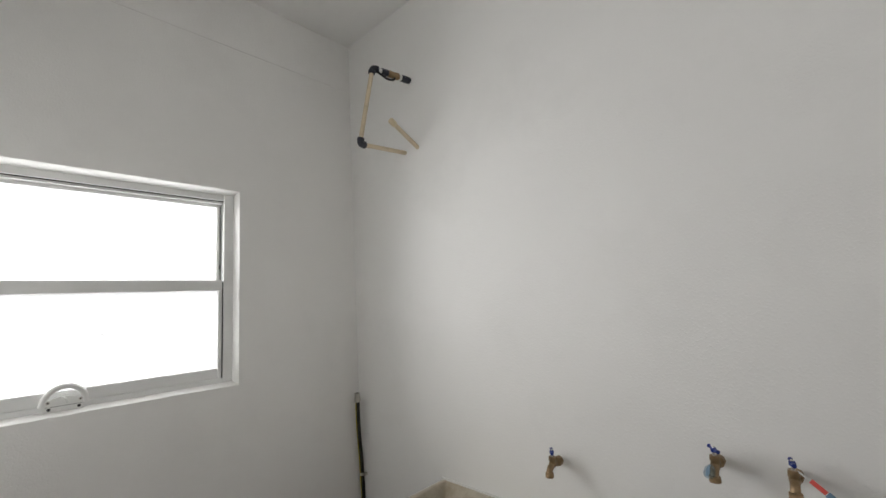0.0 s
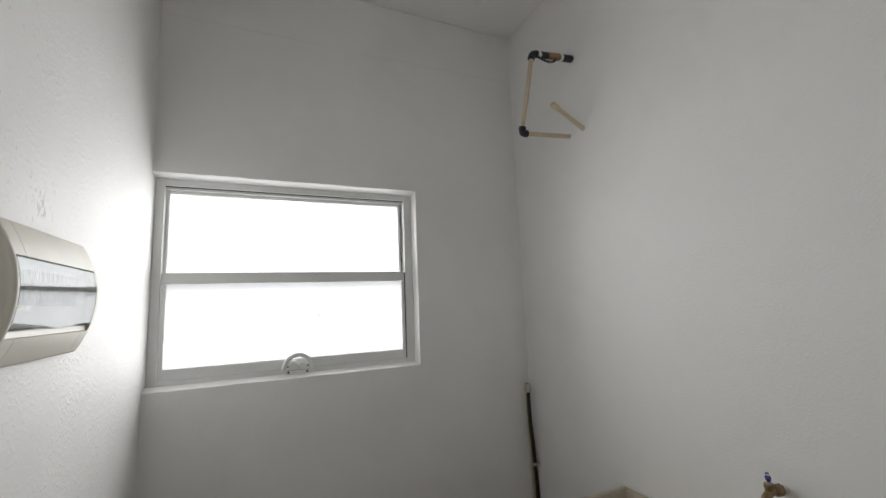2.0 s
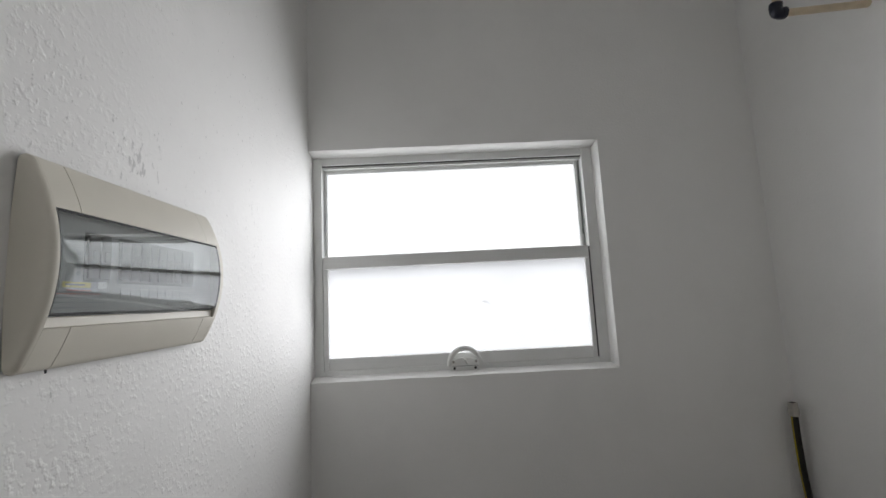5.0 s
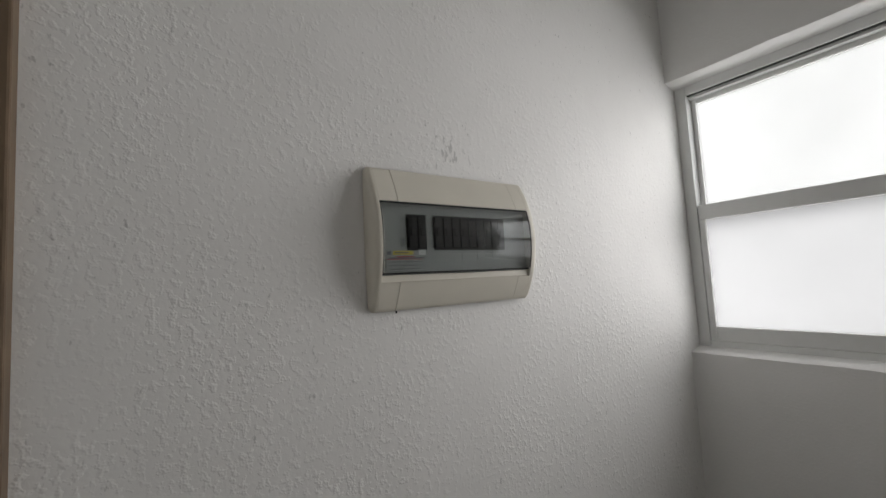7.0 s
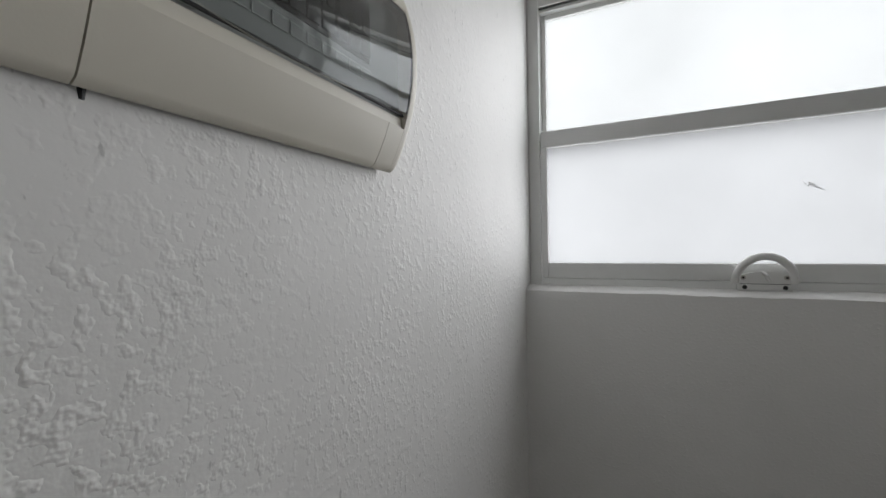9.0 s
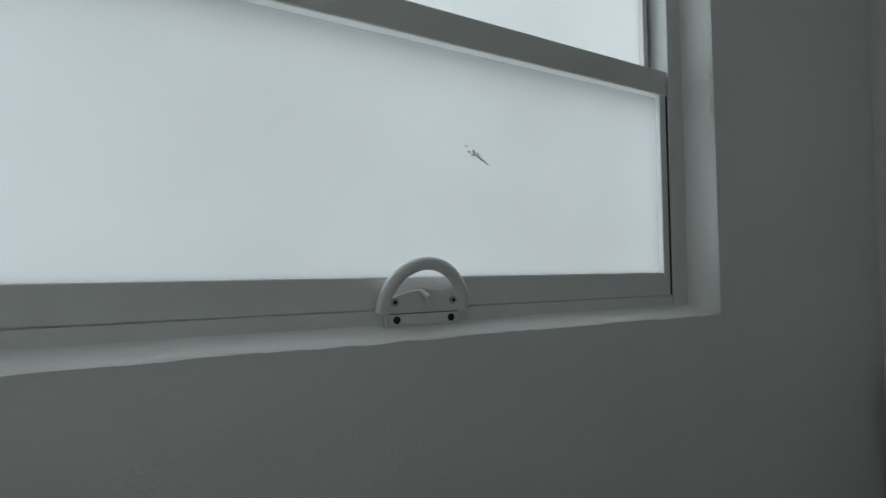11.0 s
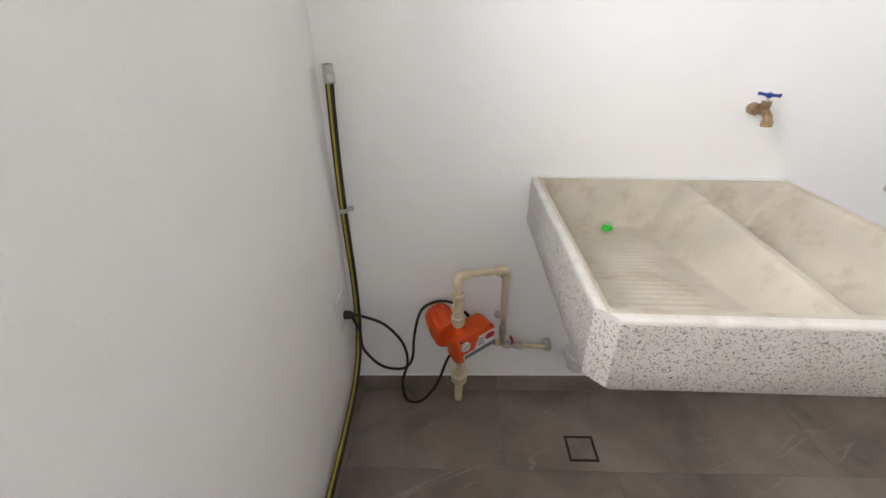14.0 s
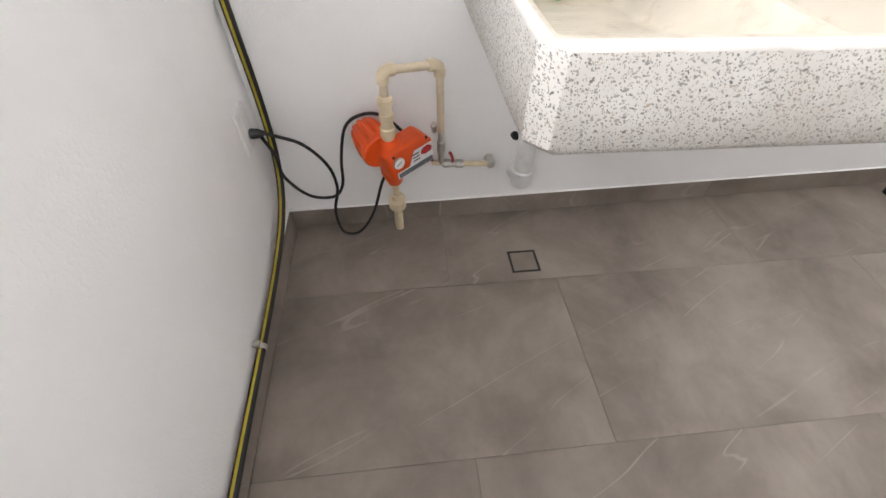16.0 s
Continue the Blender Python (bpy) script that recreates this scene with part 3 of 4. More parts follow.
bmesh.ops.bevel(plate, geom=[e for e in plate.edges if e.verts[0] in va and e.verts[1] in va], offset=0.002, segments=2, affect="EDGES")
handle = part("handle", plate, M_PLASTIC_W, win, "white plastic arched lift handle", smooth=True)
handle.location = (-0.001, 0, 0.004)
arch = [Vector((hx - 0.059 * math.cos(a), Y0 - 0.010 - 0.016 * math.sin(a), 1.408 + 0.065 * math.sin(a))) for a in [math.pi * k / 24 for k in range(25)]]
part("arch", sweep(arch, 0.0092, 14, up=(0, 1, 0)), M_PLASTIC_W, handle, smooth=True)
part("seam", box(hx - 0.05, hx + 0.05, Y0 - 0.0146, Y0 - 0.013, 1.4046, 1.4058), M_GAP_SHADE, handle)
bm = sweep([Vector((hx - 0.004, Y0 - 0.012, 1.434)), Vector((hx + 0.002, Y0 - 0.019, 1.428)), Vector((hx + 0.010, Y0 - 0.013, 1.412))], 0.0042, 8)
part("thumb_latch", bm, M_PLASTIC_W, handle, smooth=True)
for sx in (-0.040, 0.040):
    part("screw_hole", rod((hx + sx, Y0 - 0.0148, 1.397), (hx + sx, Y0 - 0.010, 1.397), 0.0052, 14), M_BLACK, handle)
    part("screw", lathe((hx + sx * 1.08, Y0 - 0.0165, 1.421), (hx + sx * 1.08, Y0 - 0.010, 1.421), [(0, 0.0035), (0.1, 0.0055), (1, 0.006)], 12), M_STEEL, handle)
    part("screw_slot", rod((hx + sx * 1.08, Y0 - 0.0168, 1.421), (hx + sx * 1.08, Y0 - 0.0150, 1.421), 0.0026, 8), M_BLACK, handle)

# ---- breaker panel ----
YA, YB, ZA, ZB = -1.124, -0.757, 1.607, 1.851
LA, LB, LZ0, LZ1 = -1.112, -0.774, 1.654, 1.789   # cover opening
CZ = 1.671                                         # lower edge of the cover
S1, S2 = -1.077, -0.806                            # seams of the corner caps
panel = thing("breaker_panel", "ivory plastic breaker panel with a smoked clear cover", "breaker panel", (0, (YA + YB) / 2, ZA))
def depth(z):
    """The front bows out from top to bottom."""
    t = (2 * z - ZA - ZB) / (ZB - ZA)
    return 0.026 + 0.036 * (1 - t * t)
def bulge(y, z):
    """Depth of the housing's face with its rounded arrises."""
    x = depth(z)
    for e, r in ((min(y - YA, YB - y), 0.010), (min(z - ZA, ZB - z), 0.004)):
        if e < r:
            x -= r - math.sqrt(max(0, r * r - (r - max(e, 0)) ** 2))
    return max(x, 0.022)
def housing(y0, y1, z0, z1, name, label=""):
    bm = bmesh.new()
    ny, nz = max(7, int((y1 - y0) / 0.004)), max(8, int((z1 - z0) / 0.003))
    grid = [[None] * (nz + 1) for _ in range(ny + 1)]
    base = [[None] * (nz + 1) for _ in range(ny + 1)]
    R = 0.010
    for i in range(ny + 1):
        for k in range(nz + 1):
            y, z = y0 + (y1 - y0) * i / ny, z0 + (z1 - z0) * k / nz
            x = bulge(y, z)
            cy, cz = min(max(y, YA + R), YB - R), min(max(z, ZA + R), ZB - R)
            d = math.hypot(y - cy, z - cz)
            if abs(y - cy) > 0 and abs(z - cz) > 0:
                k_ = max(abs(y - cy), abs(z - cz)) / d
                y, z = cy + (y - cy) * k_, cz + (z - cz) * k_
            grid[i][k] = bm.verts.new((x, y, z))
            if i in (0, ny) or k in (0, nz):
                base[i][k] = bm.verts.new((0.016 + 0.0044 * ((2 * z - ZA - ZB) / (ZB - ZA)) ** 2, y, z))
    for i in range(ny):
        for k in range(nz):
            bm.faces.new((grid[i][k], grid[i + 1][k], grid[i + 1][k + 1], grid[i][k + 1]))
    ring = [(i, 0) for i in range(ny)] + [(ny, k) for k in range(nz)] + [(i, nz) for i in range(ny, 0, -1)] + [(0, k) for k in range(nz, 0, -1)]
    for a, b in zip(ring, ring[1:] + ring[:1]):
        bm.faces.new((grid[a[0]][a[1]], grid[b[0]][b[1]], base[b[0]][b[1]], base[a[0]][a[1]]))
    bmesh.ops.remove_doubles(bm, verts=bm.verts[:], dist=0.0001)
    return part(name, bm, M_IVORY, panel, label, smooth=True)
part("base_tray", box(0.008, 0.0175, YA + 0.006, YB - 0.006, ZA + 0.006, ZB - 0.006, 0.002), M_IVORY, panel)
housing(YA, LA, ZA, ZB, "side_cap")
housing(LB, YB, ZA, ZB, "side_cap")
for z0, z1 in ((ZA, LZ0), (LZ1, ZB)):
    housing(LA + 0.0002, S1 - 0.0012, z0, z1, "corner_cap")
    housing(S1, S2, z0, z1, "fascia")
    housing(S2 + 0.0008, LB - 0.0002, z0, z1, "corner_cap")
part("backplate", box(0.0105, 0.042, LA + 0.001, LB - 0.001, CZ - 0.004, LZ1 - 0.001), M_GREY_PLATE, panel, "grey inner plate")
part("ledge", box(0.0105, 0.0455, LA + 0.001, LB - 0.001, LZ0 + 0.0005, CZ - 0.0045, 0.001), M_IVORY, panel, "recessed ivory ledge below the cover")
def smoked_cover():
    """A thin sheet bowed like the housing, with a shallow finger lip in its lower edge."""
    bm = bmesh.new()
    ny, nz = 28, 24
    front, back = [], []
    for i in range(ny + 1):
        y = LA + 0.003 + (LB - LA - 0.006) * i / ny
        s = (2 * i / ny - 1) / 0.62
        low = CZ - 0.006 * max(0, 1 - s * s)
        zs = [low + (LZ1 - 0.004 - low) * k / nz for k in range(nz + 1)]
        front.append([bm.verts.new((depth(z) + 0.0004, y, z)) for z in zs])
        back.append([bm.verts.new((depth(z) - 0.0018, y, z)) for z in zs])
    for i in range(ny):
        for k in range(nz):
            bm.faces.new((front[i][k], front[i + 1][k], front[i + 1][k + 1], front[i][k + 1]))
            bm.faces.new((back[i][k], back[i][k + 1], back[i + 1][k + 1], back[i + 1][k]))
    for k in range(nz):
        for i in (0, ny):
            bm.faces.new((front[i][k], front[i][k + 1], back[i][k + 1], back[i][k]))
    for i in range(ny):
        for k in (0, nz):
            bm.faces.new((front[i][k], front[i + 1][k], back[i + 1][k], back[i][k]))
    return bm
cover = part("cover", smoked_cover(), M_SMOKE, panel, "smoked transparent hinged cover", smooth=True)
cover.visible_shadow = False
for y in (LA + 0.0012, LB - 0.0012):
    part("gasket", sweep([Vector((depth(z) - 0.0012, y, z)) for z in [CZ + (LZ1 - 0.002 - CZ) * k / 12 for k in range(13)]], 0.0011, 8, up=(0, 1, 0)), M_BLACK, panel, "black cover edge")
for z, x in ((CZ - 0.0018, depth(CZ) - 0.006), (LZ1 - 0.0018, depth(LZ1) - 0.0016)):
    part("gasket", rod((x, LA + 0.002, z), (x, LB - 0.002, z), 0.0016, 8), M_BLACK, panel, "black cover edge")
slot_z0, slot_z1 = 1.708, 1.770
for y0, y1 in ((-1.058, -1.018), (-1.003, -0.834)):
    part("breaker_slot", box(0.0422, 0.0430, y0, y1, slot_z0, slot_z1), M_BREAKER, panel)
for y in (-1.047, -1.028, -0.993, -0.974, -0.955, -0.936, -0.917, -0.898, -0.879, -0.860, -0.843):
    b = part("breaker", box(0.0431, 0.0460, y - 0.008, y + 0.008, slot_z0 + 0.004, slot_z1 - 0.004, 0.0008), M_BREAKER, panel)
    part("toggle", box(0.0461, 0.0485, y - 0.0045, y + 0.0045, 1.733, 1.748, 0.0012), M_BREAKER, b)
for k in range(9):
    y = -0.997 + k * 0.0185
    part("circuit_label", box(0.0422, 0.0428, y, y + 0.0165, 1.690, 1.701), M_GREY_PLATE, panel)
    bm = bmesh.new()
    for a in ((y, y + 0.0165, 1.7006, 1.7012), (y, y + 0.0165, 1.6898, 1.6904), (y, y + 0.0006, 1.690, 1.701)):
        add_box(bm, 0.0429, 0.0432, *a)
    part("label_border", bm, M_LABEL, panel)
part("warning_label", box(0.0422, 0.0428, -1.098, -1.021, 1.670, 1.7075), M_GREY_PLATE, panel)
part("yellow_strip", box(0.0429, 0.0433, -1.086, -1.047, 1.7005, 1.7072), M_LABEL_YEL, panel, "yellow printed strip")
part("dark_print", box(0.0434, 0.0436, -1.083, -1.056, 1.7028, 1.7050), M_LABEL_GREY, panel)
part("emblem", box(0.0429, 0.0433, -1.0965, -1.0895, 1.7005, 1.7072), M_LABEL_GREY, panel)
bm = bmesh.new()
for k, (y0, y1) in enumerate(((-1.097, -1.024), (-1.095, -1.030), (-1.097, -1.022), (-1.094, -1.034))):
    z = 1.694 - k * 0.006
    add_box(bm, 0.0429, 0.0432, y0, y1, z, z + (0.0012 if k else 0.002), 0, 0)
part("small_print", bm, M_LABEL_GREY, panel)
part("red_print", box(0.0429, 0.0432, -1.097, -1.030, 1.6925, 1.6935), M_RED, panel)
part("red_print", box(0.0429, 0.0432, -1.080, -1.046, 1.6965, 1.6980), M_RED, panel)
part("white_tab", box(0.0429, 0.0433, -1.036, -1.022, 1.700, 1.709), M_LABEL, panel)
bm = bmesh.new()
for z in (1.718, 1.7265):
    add_lathe(bm, (0.0429, -1.066, z), (0.0433, -1.066, z), [(0, 0.0034), (1, 0.0034)], 14)
for dy in (-0.0025, 0.0015):
    add_box(bm, 0.0429, 0.0433, -1.066 + dy, -1.065 + dy, 1.740, 1.745)
add_box(bm, 0.0429, 0.0433, -1.069, -1.064, 1.760, 1.764)
part("position_mark", bm, M_LABEL_GREY, panel)
part("screw", lathe((0.014, -1.070, ZA - 0.005), (0.014, -1.070, ZA + 0.002), [(0, 0.002), (1, 0.003)], 10), M_BLACK, panel)

# ---- laundry sink ----
SX0, SX1, SY0, SY1, SZ0, SZ1 = 1.107, W + 0.014, -0.610, -1.388, 0.745, 0.911
sink = thing("laundry_sink", "white terrazzo double laundry sink with a washboard, fixed to the wall", "laundry sink", (1.45, -1.0, SZ0))
def sstep(t):
    t = min(max(t, 0), 1)
    return t * t * (3 - 2 * t)
def smax(a, b, k=0.014):
    h = min(max(0.5 + 0.5 * (a - b) / k, 0), 1)
    return b + (a - b) * h + k * h * (1 - h)
LU, LV, DIV = SX1 - SX0, SY0 - SY1, 0.446
def basin(u, v):
    """Height of the sink's top side; u from the front, v from the end with the washboard."""
    rim = SZ1
    d_f, d_b, d_l, d_r = u - 0.030, LU - 0.020 - u, v - 0.026, LV - 0.030 - v
    div = DIV - 0.034 * (1 - u / LU)
    if v < div:
        floor_z = 0.835 - 0.055 * sstep(u / 0.62)
        z = smax(floor_z, rim - (div - 0.008 - v) * 1.55, 0.02)
        z = z if div - v > 0.012 else max(z, rim - 0.004)
        for d, k in ((d_f, 2.2), (d_b, 2.6), (d_l, 3.2)):
            z = smax(z, rim - max(d, 0) * k, 0.030)
        edge = min(sstep((v - 0.07) / 0.03), sstep((0.29 - v) / 0.03), sstep((u - 0.09) / 0.03), sstep((0.52 - u) / 0.04))
        z += 0.0014 * edge * math.sin(2 * math.pi * u / 0.0215)
    else:
        z = 0.768
        for d, k in ((d_f, 3.0), (d_b, 2.2), (v - div - 0.012, 2.6), (d_r, 1.15)):
            z = smax(z, rim - max(d, 0) * k, 0.02)
    z = min(z, rim + 0.0006 * noise.noise(Vector((u * 18, v * 18, 0))))
    e = min(u, v, LV - v)
    if e < 0.010:
        z -= 0.010 - math.sqrt(max(0, 0.0001 - (0.010 - e) ** 2))
    return z
def chamfer(u, v, c):
    for vv, s in ((v, 1), (LV - v, -1)):
        if u + vv < c:
            k = (c - u - vv) / 2
            u, v = u + k, v + k * s
    return u, v
bm = bmesh.new()
NU, NV = 176, 132
grid = []
us = [0, 0.001, 0.0025, 0.005, 0.0075, 0.010] + [0.010 + (LU - 0.010) * i / NU for i in range(1, NU + 1)]
vs_ = [0, 0.001, 0.0025, 0.005, 0.0075, 0.010] + [0.010 + (LV - 0.020) * i / NV for i in range(1, NV)] + [LV - 0.010, LV - 0.0075, LV - 0.005, LV - 0.0025, LV - 0.001, LV]
for u in us:
    row = []
    for v in vs_:
        z = basin(u, v)
        cu, cv = chamfer(u, v, 0.034)
        row.append(bm.verts.new((SX0 + cu, SY0 - cv, z)))
    grid.append(row)
for i in range(len(us) - 1):
    for k in range(len(vs_) - 1):
        f = bm.faces.new((grid[i][k], grid[i][k + 1], grid[i + 1][k + 1], grid[i + 1][k]))
        mid = (us[i] + us[i + 1]) / 2, (vs_[k] + vs_[k + 1]) / 2
        f.material_index = 2 if min(mid[0] - 0.018, mid[1] - 0.016, LV - 0.006 - mid[1]) < 0 else 1
loop = [(0, k) for k in range(len(vs_))] + [(i, len(vs_) - 1) for i in range(1, len(us))] + [(len(us) - 1, k) for k in range(len(vs_) - 2, -1, -1)] + [(i, 0) for i in range(len(us) - 2, 0, -1)]
prev = [grid[i][k] for i, k in loop]
cx, cy = (SX0 + SX1) / 2, (SY0 + SY1) / 2
for z, inset in ((0.87, 0), (0.82, 0), (SZ0 + 0.016, 0), (SZ0, 0.012)):
    cur = []
    for v in prev:
        x, y = v.co.x, v.co.y
        if inset:
            x = x + inset if x < SX0 + 0.2 else x
            y = y + inset * max(-1, min(1, (cy - y) / 0.3))
        cur.append(bm.verts.new((x, y, z)))
    for a in range(len(prev)):
        b = (a + 1) % len(prev)
        bm.faces.new((prev[a], cur[a], cur[b], prev[b]))
    prev = cur
bm.faces.new(prev)
for v in bm.verts:   # the sink falls slightly towards its deep bowl
    v.co.z += 0.020 * (v.co.y + 0.70)
part("basin", bm, [M_TERRAZZO, M_CREAM, M_RIM], sink, "terrazzo body with cream cement basins", smooth=True)
part("caulk", sweep(spline([(W + 0.004, SY0 + 0.001, SZ1 + 0.002), (W + 0.010, -1.0, SZ1 - 0.006), (W + 0.017, SY1, SZ1 - 0.014)], 12), 0.006, 8), M_PVC, sink, "white sealant bead along the wall")

# ---- green cap left in the sink ----
cap = thing("bottle_seal", "small bright green plastic seal lying in the sink", "plastic seal", (1.69, -0.824, 0.787))
bm = bmesh.new()
r = bmesh.ops.create_icosphere(bm, subdivisions=3, radius=1.0)
for v in bm.verts:
    k = 1 + 0.18 * noise.noise(v.co * 2.3)
    v.co = Vector((1.682 + v.co.x * 0.014 * k, -0.824 + v.co.y * 0.016 * k, 0.792 + v.co.z * (0.011 if v.co.z > 0 else 0.007) * k))
part("plug", bm, M_GREEN, cap, smooth=True)
ring = [Vector((1.686 + 0.004 * math.sin(a), -0.828 + 0.011 * math.cos(a), 0.800 + 0.009 * math.sin(a))) for a in [2 * math.pi * k / 20 for k in range(20)]]
part("pull_ring", sweep(ring + ring[:1], 0.0011, 6), M_GREEN, cap, smooth=True)

# ---- wall taps ----
def wall_tap(label, turn, handle_turn, at, lever=(0.027, 0.0035)):
    """A bib tap on a wall at x = 0 that points to -x, its bonnet upwards."""
    t = thing("wall_tap", label, "tap", (0, 0, 0), group="bib taps on the sink wall")
    part("wall_pipe", lathe((0.004, 0, 0), (-0.022, 0, 0), [(0, 0.012), (0.5, 0.012), (1, 0.011)], 14), M_PVC, t)
    part("flange_nut", lathe((-0.006, 0, 0), (-0.034, 0, 0), [(0, 0.013), (0.12, 0.0165), (0.8, 0.0165), (1, 0.0125)], 8), M_BRASS, t)
    bm = bmesh.new()
    add_lathe(bm, (-0.034, 0, 0), (-0.066, 0, 0.002), [(0, 0.0095), (0.4, 0.0105), (0.8, 0.0125), (1, 0.010)], 16)
    sweep(spline([(-0.050, 0, 0.001), (-0.066, 0, -0.002), (-0.079, 0, -0.010), (-0.084, 0, -0.020)], 5), 0.0105, 16, up=(0, 1, 0), bm=bm)
    add_lathe(bm, (-0.058, 0, 0.0), (-0.058, 0, 0.026), [(0, 0.011), (0.5, 0.0115), (0.6, 0.013), (1, 0.0115)], 12)
    part("body", bm, M_BRASS, t, "cast brass body", smooth=True)
    part("spout_thread", lathe((-0.084, 0, -0.018), (-0.085, 0, -0.034), [(0, 0.0125), (0.1, 0.0145), (0.35, 0.0138), (0.5, 0.0146), (0.7, 0.0138), (0.85, 0.0146), (1, 0.013)], 16), M_BRONZE, t)
    part("stem", rod((-0.058, 0, 0.024), (-0.058, 0, 0.043), 0.0045, 10), M_STEEL, t)
    c, s = math.cos(handle_turn), math.sin(handle_turn)
    bm = bmesh.new()
    for d in (1, -1):
        add_lathe(bm, (-0.058, 0, 0.041), (-0.058 + d * lever[0] * c, d * lever[0] * s, 0.043), [(0, 0.006), (0.3, 0.0042), (0.75, 0.0038), (0.9, 0.0055), (1, 0.004)], 10)
    add_lathe(bm, (-0.058, 0, 0.035), (-0.058, 0, 0.047), [(0, 0.006), (0.2, 0.0075), (0.8, 0.0075), (1, 0.005)], 12)
    part("handle", bm, M_BLUE, t, "blue tee handle", smooth=True)
    part("handle_screw", lathe((-0.058, 0, 0.0465), (-0.058, 0, 0.050), [(0, 0.004), (1, 0.003)], 10), M_STEEL, t)
    t.matrix_basis = pose(*at, turn, 0, 0)
    return t
wall_tap("brass bib tap with a blue tee handle above the sink", 0, radians(32), (W + 0.017, -1.199, 1.110))
t2 = wall_tap("brass bib tap with a blue handle and clear wrapping", 0, radians(35), (W + 0.026, -1.693, 1.209))
t3 = wall_tap("brass bib tap with a blue handle and a paper tag", 0, radians(12), (W + 0.029, -1.858, 1.207))
def loose(name, bm, material, t, label=""):
    ob = part(name, bm, material, None, label, smooth=True)
    ob.parent = t
    return ob
bm = bmesh.new()
add_lathe(bm, (-0.074, 0.006, 0.002), (-0.096, 0.012, -0.022), [(0, 0.008), (0.25, 0.014), (0.75, 0.015), (1, 0.010)], 7)
loose("plastic_wrap", bm, M_FILM, t2, "bluish clear plastic wrap")
def strip(a, b, w):
    """A thin flat tag from a to b, w wide, standing parallel to the wall."""
    a, b = Vector(a), Vector(b)
    side = (b - a).cross(Vector((1, 0, 0))).normalized() * w / 2
    bm = bmesh.new()
    front = [bm.verts.new(p) for p in (a - side, a + side, b + side, b - side)]
    rear = [bm.verts.new(v.co + Vector((0.0012, 0, 0))) for v in front]
    bm.faces.new(front)
    bm.faces.new(rear[::-1])
    for k in range(4):
        bm.faces.new((front[k], front[(k + 1) % 4], rear[(k + 1) % 4], rear[k]))
    return bm
loose("tag_loop", strip((-0.064, -0.008, 0.026), (-0.066, -0.030, 0.010), 0.004), M_LABEL, t3)
loose("paper_tag", strip((-0.066, -0.030, 0.010), (-0.068, -0.056, -0.012), 0.011), M_CORAL, t3, "coral paper tag")
loose("tag_end", strip((-0.0682, -0.057, -0.013), (-0.069, -0.073, -0.028), 0.015), M_TAG, t3, "blue printed tag end")

# ---- pipe stubs high on the sink wall ----
pipes = thing("water_heater_pipes", "cream plastic pipe loop with navy elbows and a ball valve", "pipe", (W, -0.5, 2.45))
E1, E2 = Vector((1.556, -0.522, 2.826)), Vector((1.506, -0.470, 2.448))
V0, P0 = Vector((W + 0.008, -0.524, 2.848)), Vector((W + 0.008, -0.468, 2.472))
part("pipe", rod(E1, E2, 0.0105), M_CPVC, pipes, smooth=True)
part("pipe", rod(E2, P0, 0.0105), M_CPVC, pipes, smooth=True)
elbow(E1, E2, V0, 0.0155, "elbow", M_NAVY, pipes, "navy blue elbow", 0.027)
elbow(E2, E1, P0, 0.0155, "elbow", M_NAVY, pipes, "navy blue elbow", 0.027)
d = (V0 - E1).normalized()
L = (V0 - E1).length
def on(s):
    return E1 + d * s
part("nipple", rod(on(0.028), on(0.060), 0.0110), M_PLASTIC_W, pipes, "pale threaded nipple", smooth=True)
part("union", lathe(on(0.052), on(0.095), [(0, 0.013), (0.1, 0.0165), (0.85, 0.0165), (1, 0.014)], 10), M_NAVY, pipes)
part("valve_body", lathe(on(0.092), on(0.165), [(0, 0.015), (0.15, 0.018), (0.5, 0.0165), (0.85, 0.018), (1, 0.015)], 8), M_BRONZE, pipes, "bronze ball valve")
part("collar", lathe(on(0.163), on(0.178), [(0, 0.0165), (1, 0.0165)], 14), M_PLASTIC_W, pipes)
part("union", lathe(on(0.176), on(L), [(0, 0.0155), (0.15, 0.018), (0.85, 0.018), (1, 0.015)], 10), M_NAVY, pipes)
bm = sweep(spline([on(0.135) + Vector((0, -0.004, -0.017)), on(0.120) + Vector((0, -0.006, -0.030)), on(0.085) + Vector((0, -0.008, -0.036)), on(0.045) + Vector((0, -0.008, -0.024)), on(0.025) + Vector((0, -0.008, -0.016))], 5), 0.0055, 8)
part("lever", bm, M_BLACK, pipes, "black valve lever", smooth=True)
stub = thing("pipe_stub", "capped cream pipe stub slanting out of the wall", "pipe", (W, -0.560, 2.475))
S0, ST = Vector((W + 0.011, -0.560, 2.472)), Vector((1.627, -0.555, 2.570))
part("pipe", rod(S0, ST, 0.0105), M_CPVC, stub, smooth=True)
part("cap", lathe(S0.lerp(ST, 0.84), S0.lerp(ST, 1.03), [(0, 0.011), (0.05, 0.0145), (0.85, 0.0145), (1, 0.010)], 14), M_CPVC_FIT, stub, "pale end cap", smooth=True)

# ---- gas hose in the corner ----
hose = thing("gas_hose", "black and yellow striped hose clipped along the corner", "hose", (1.2, -0.02, 0.0))
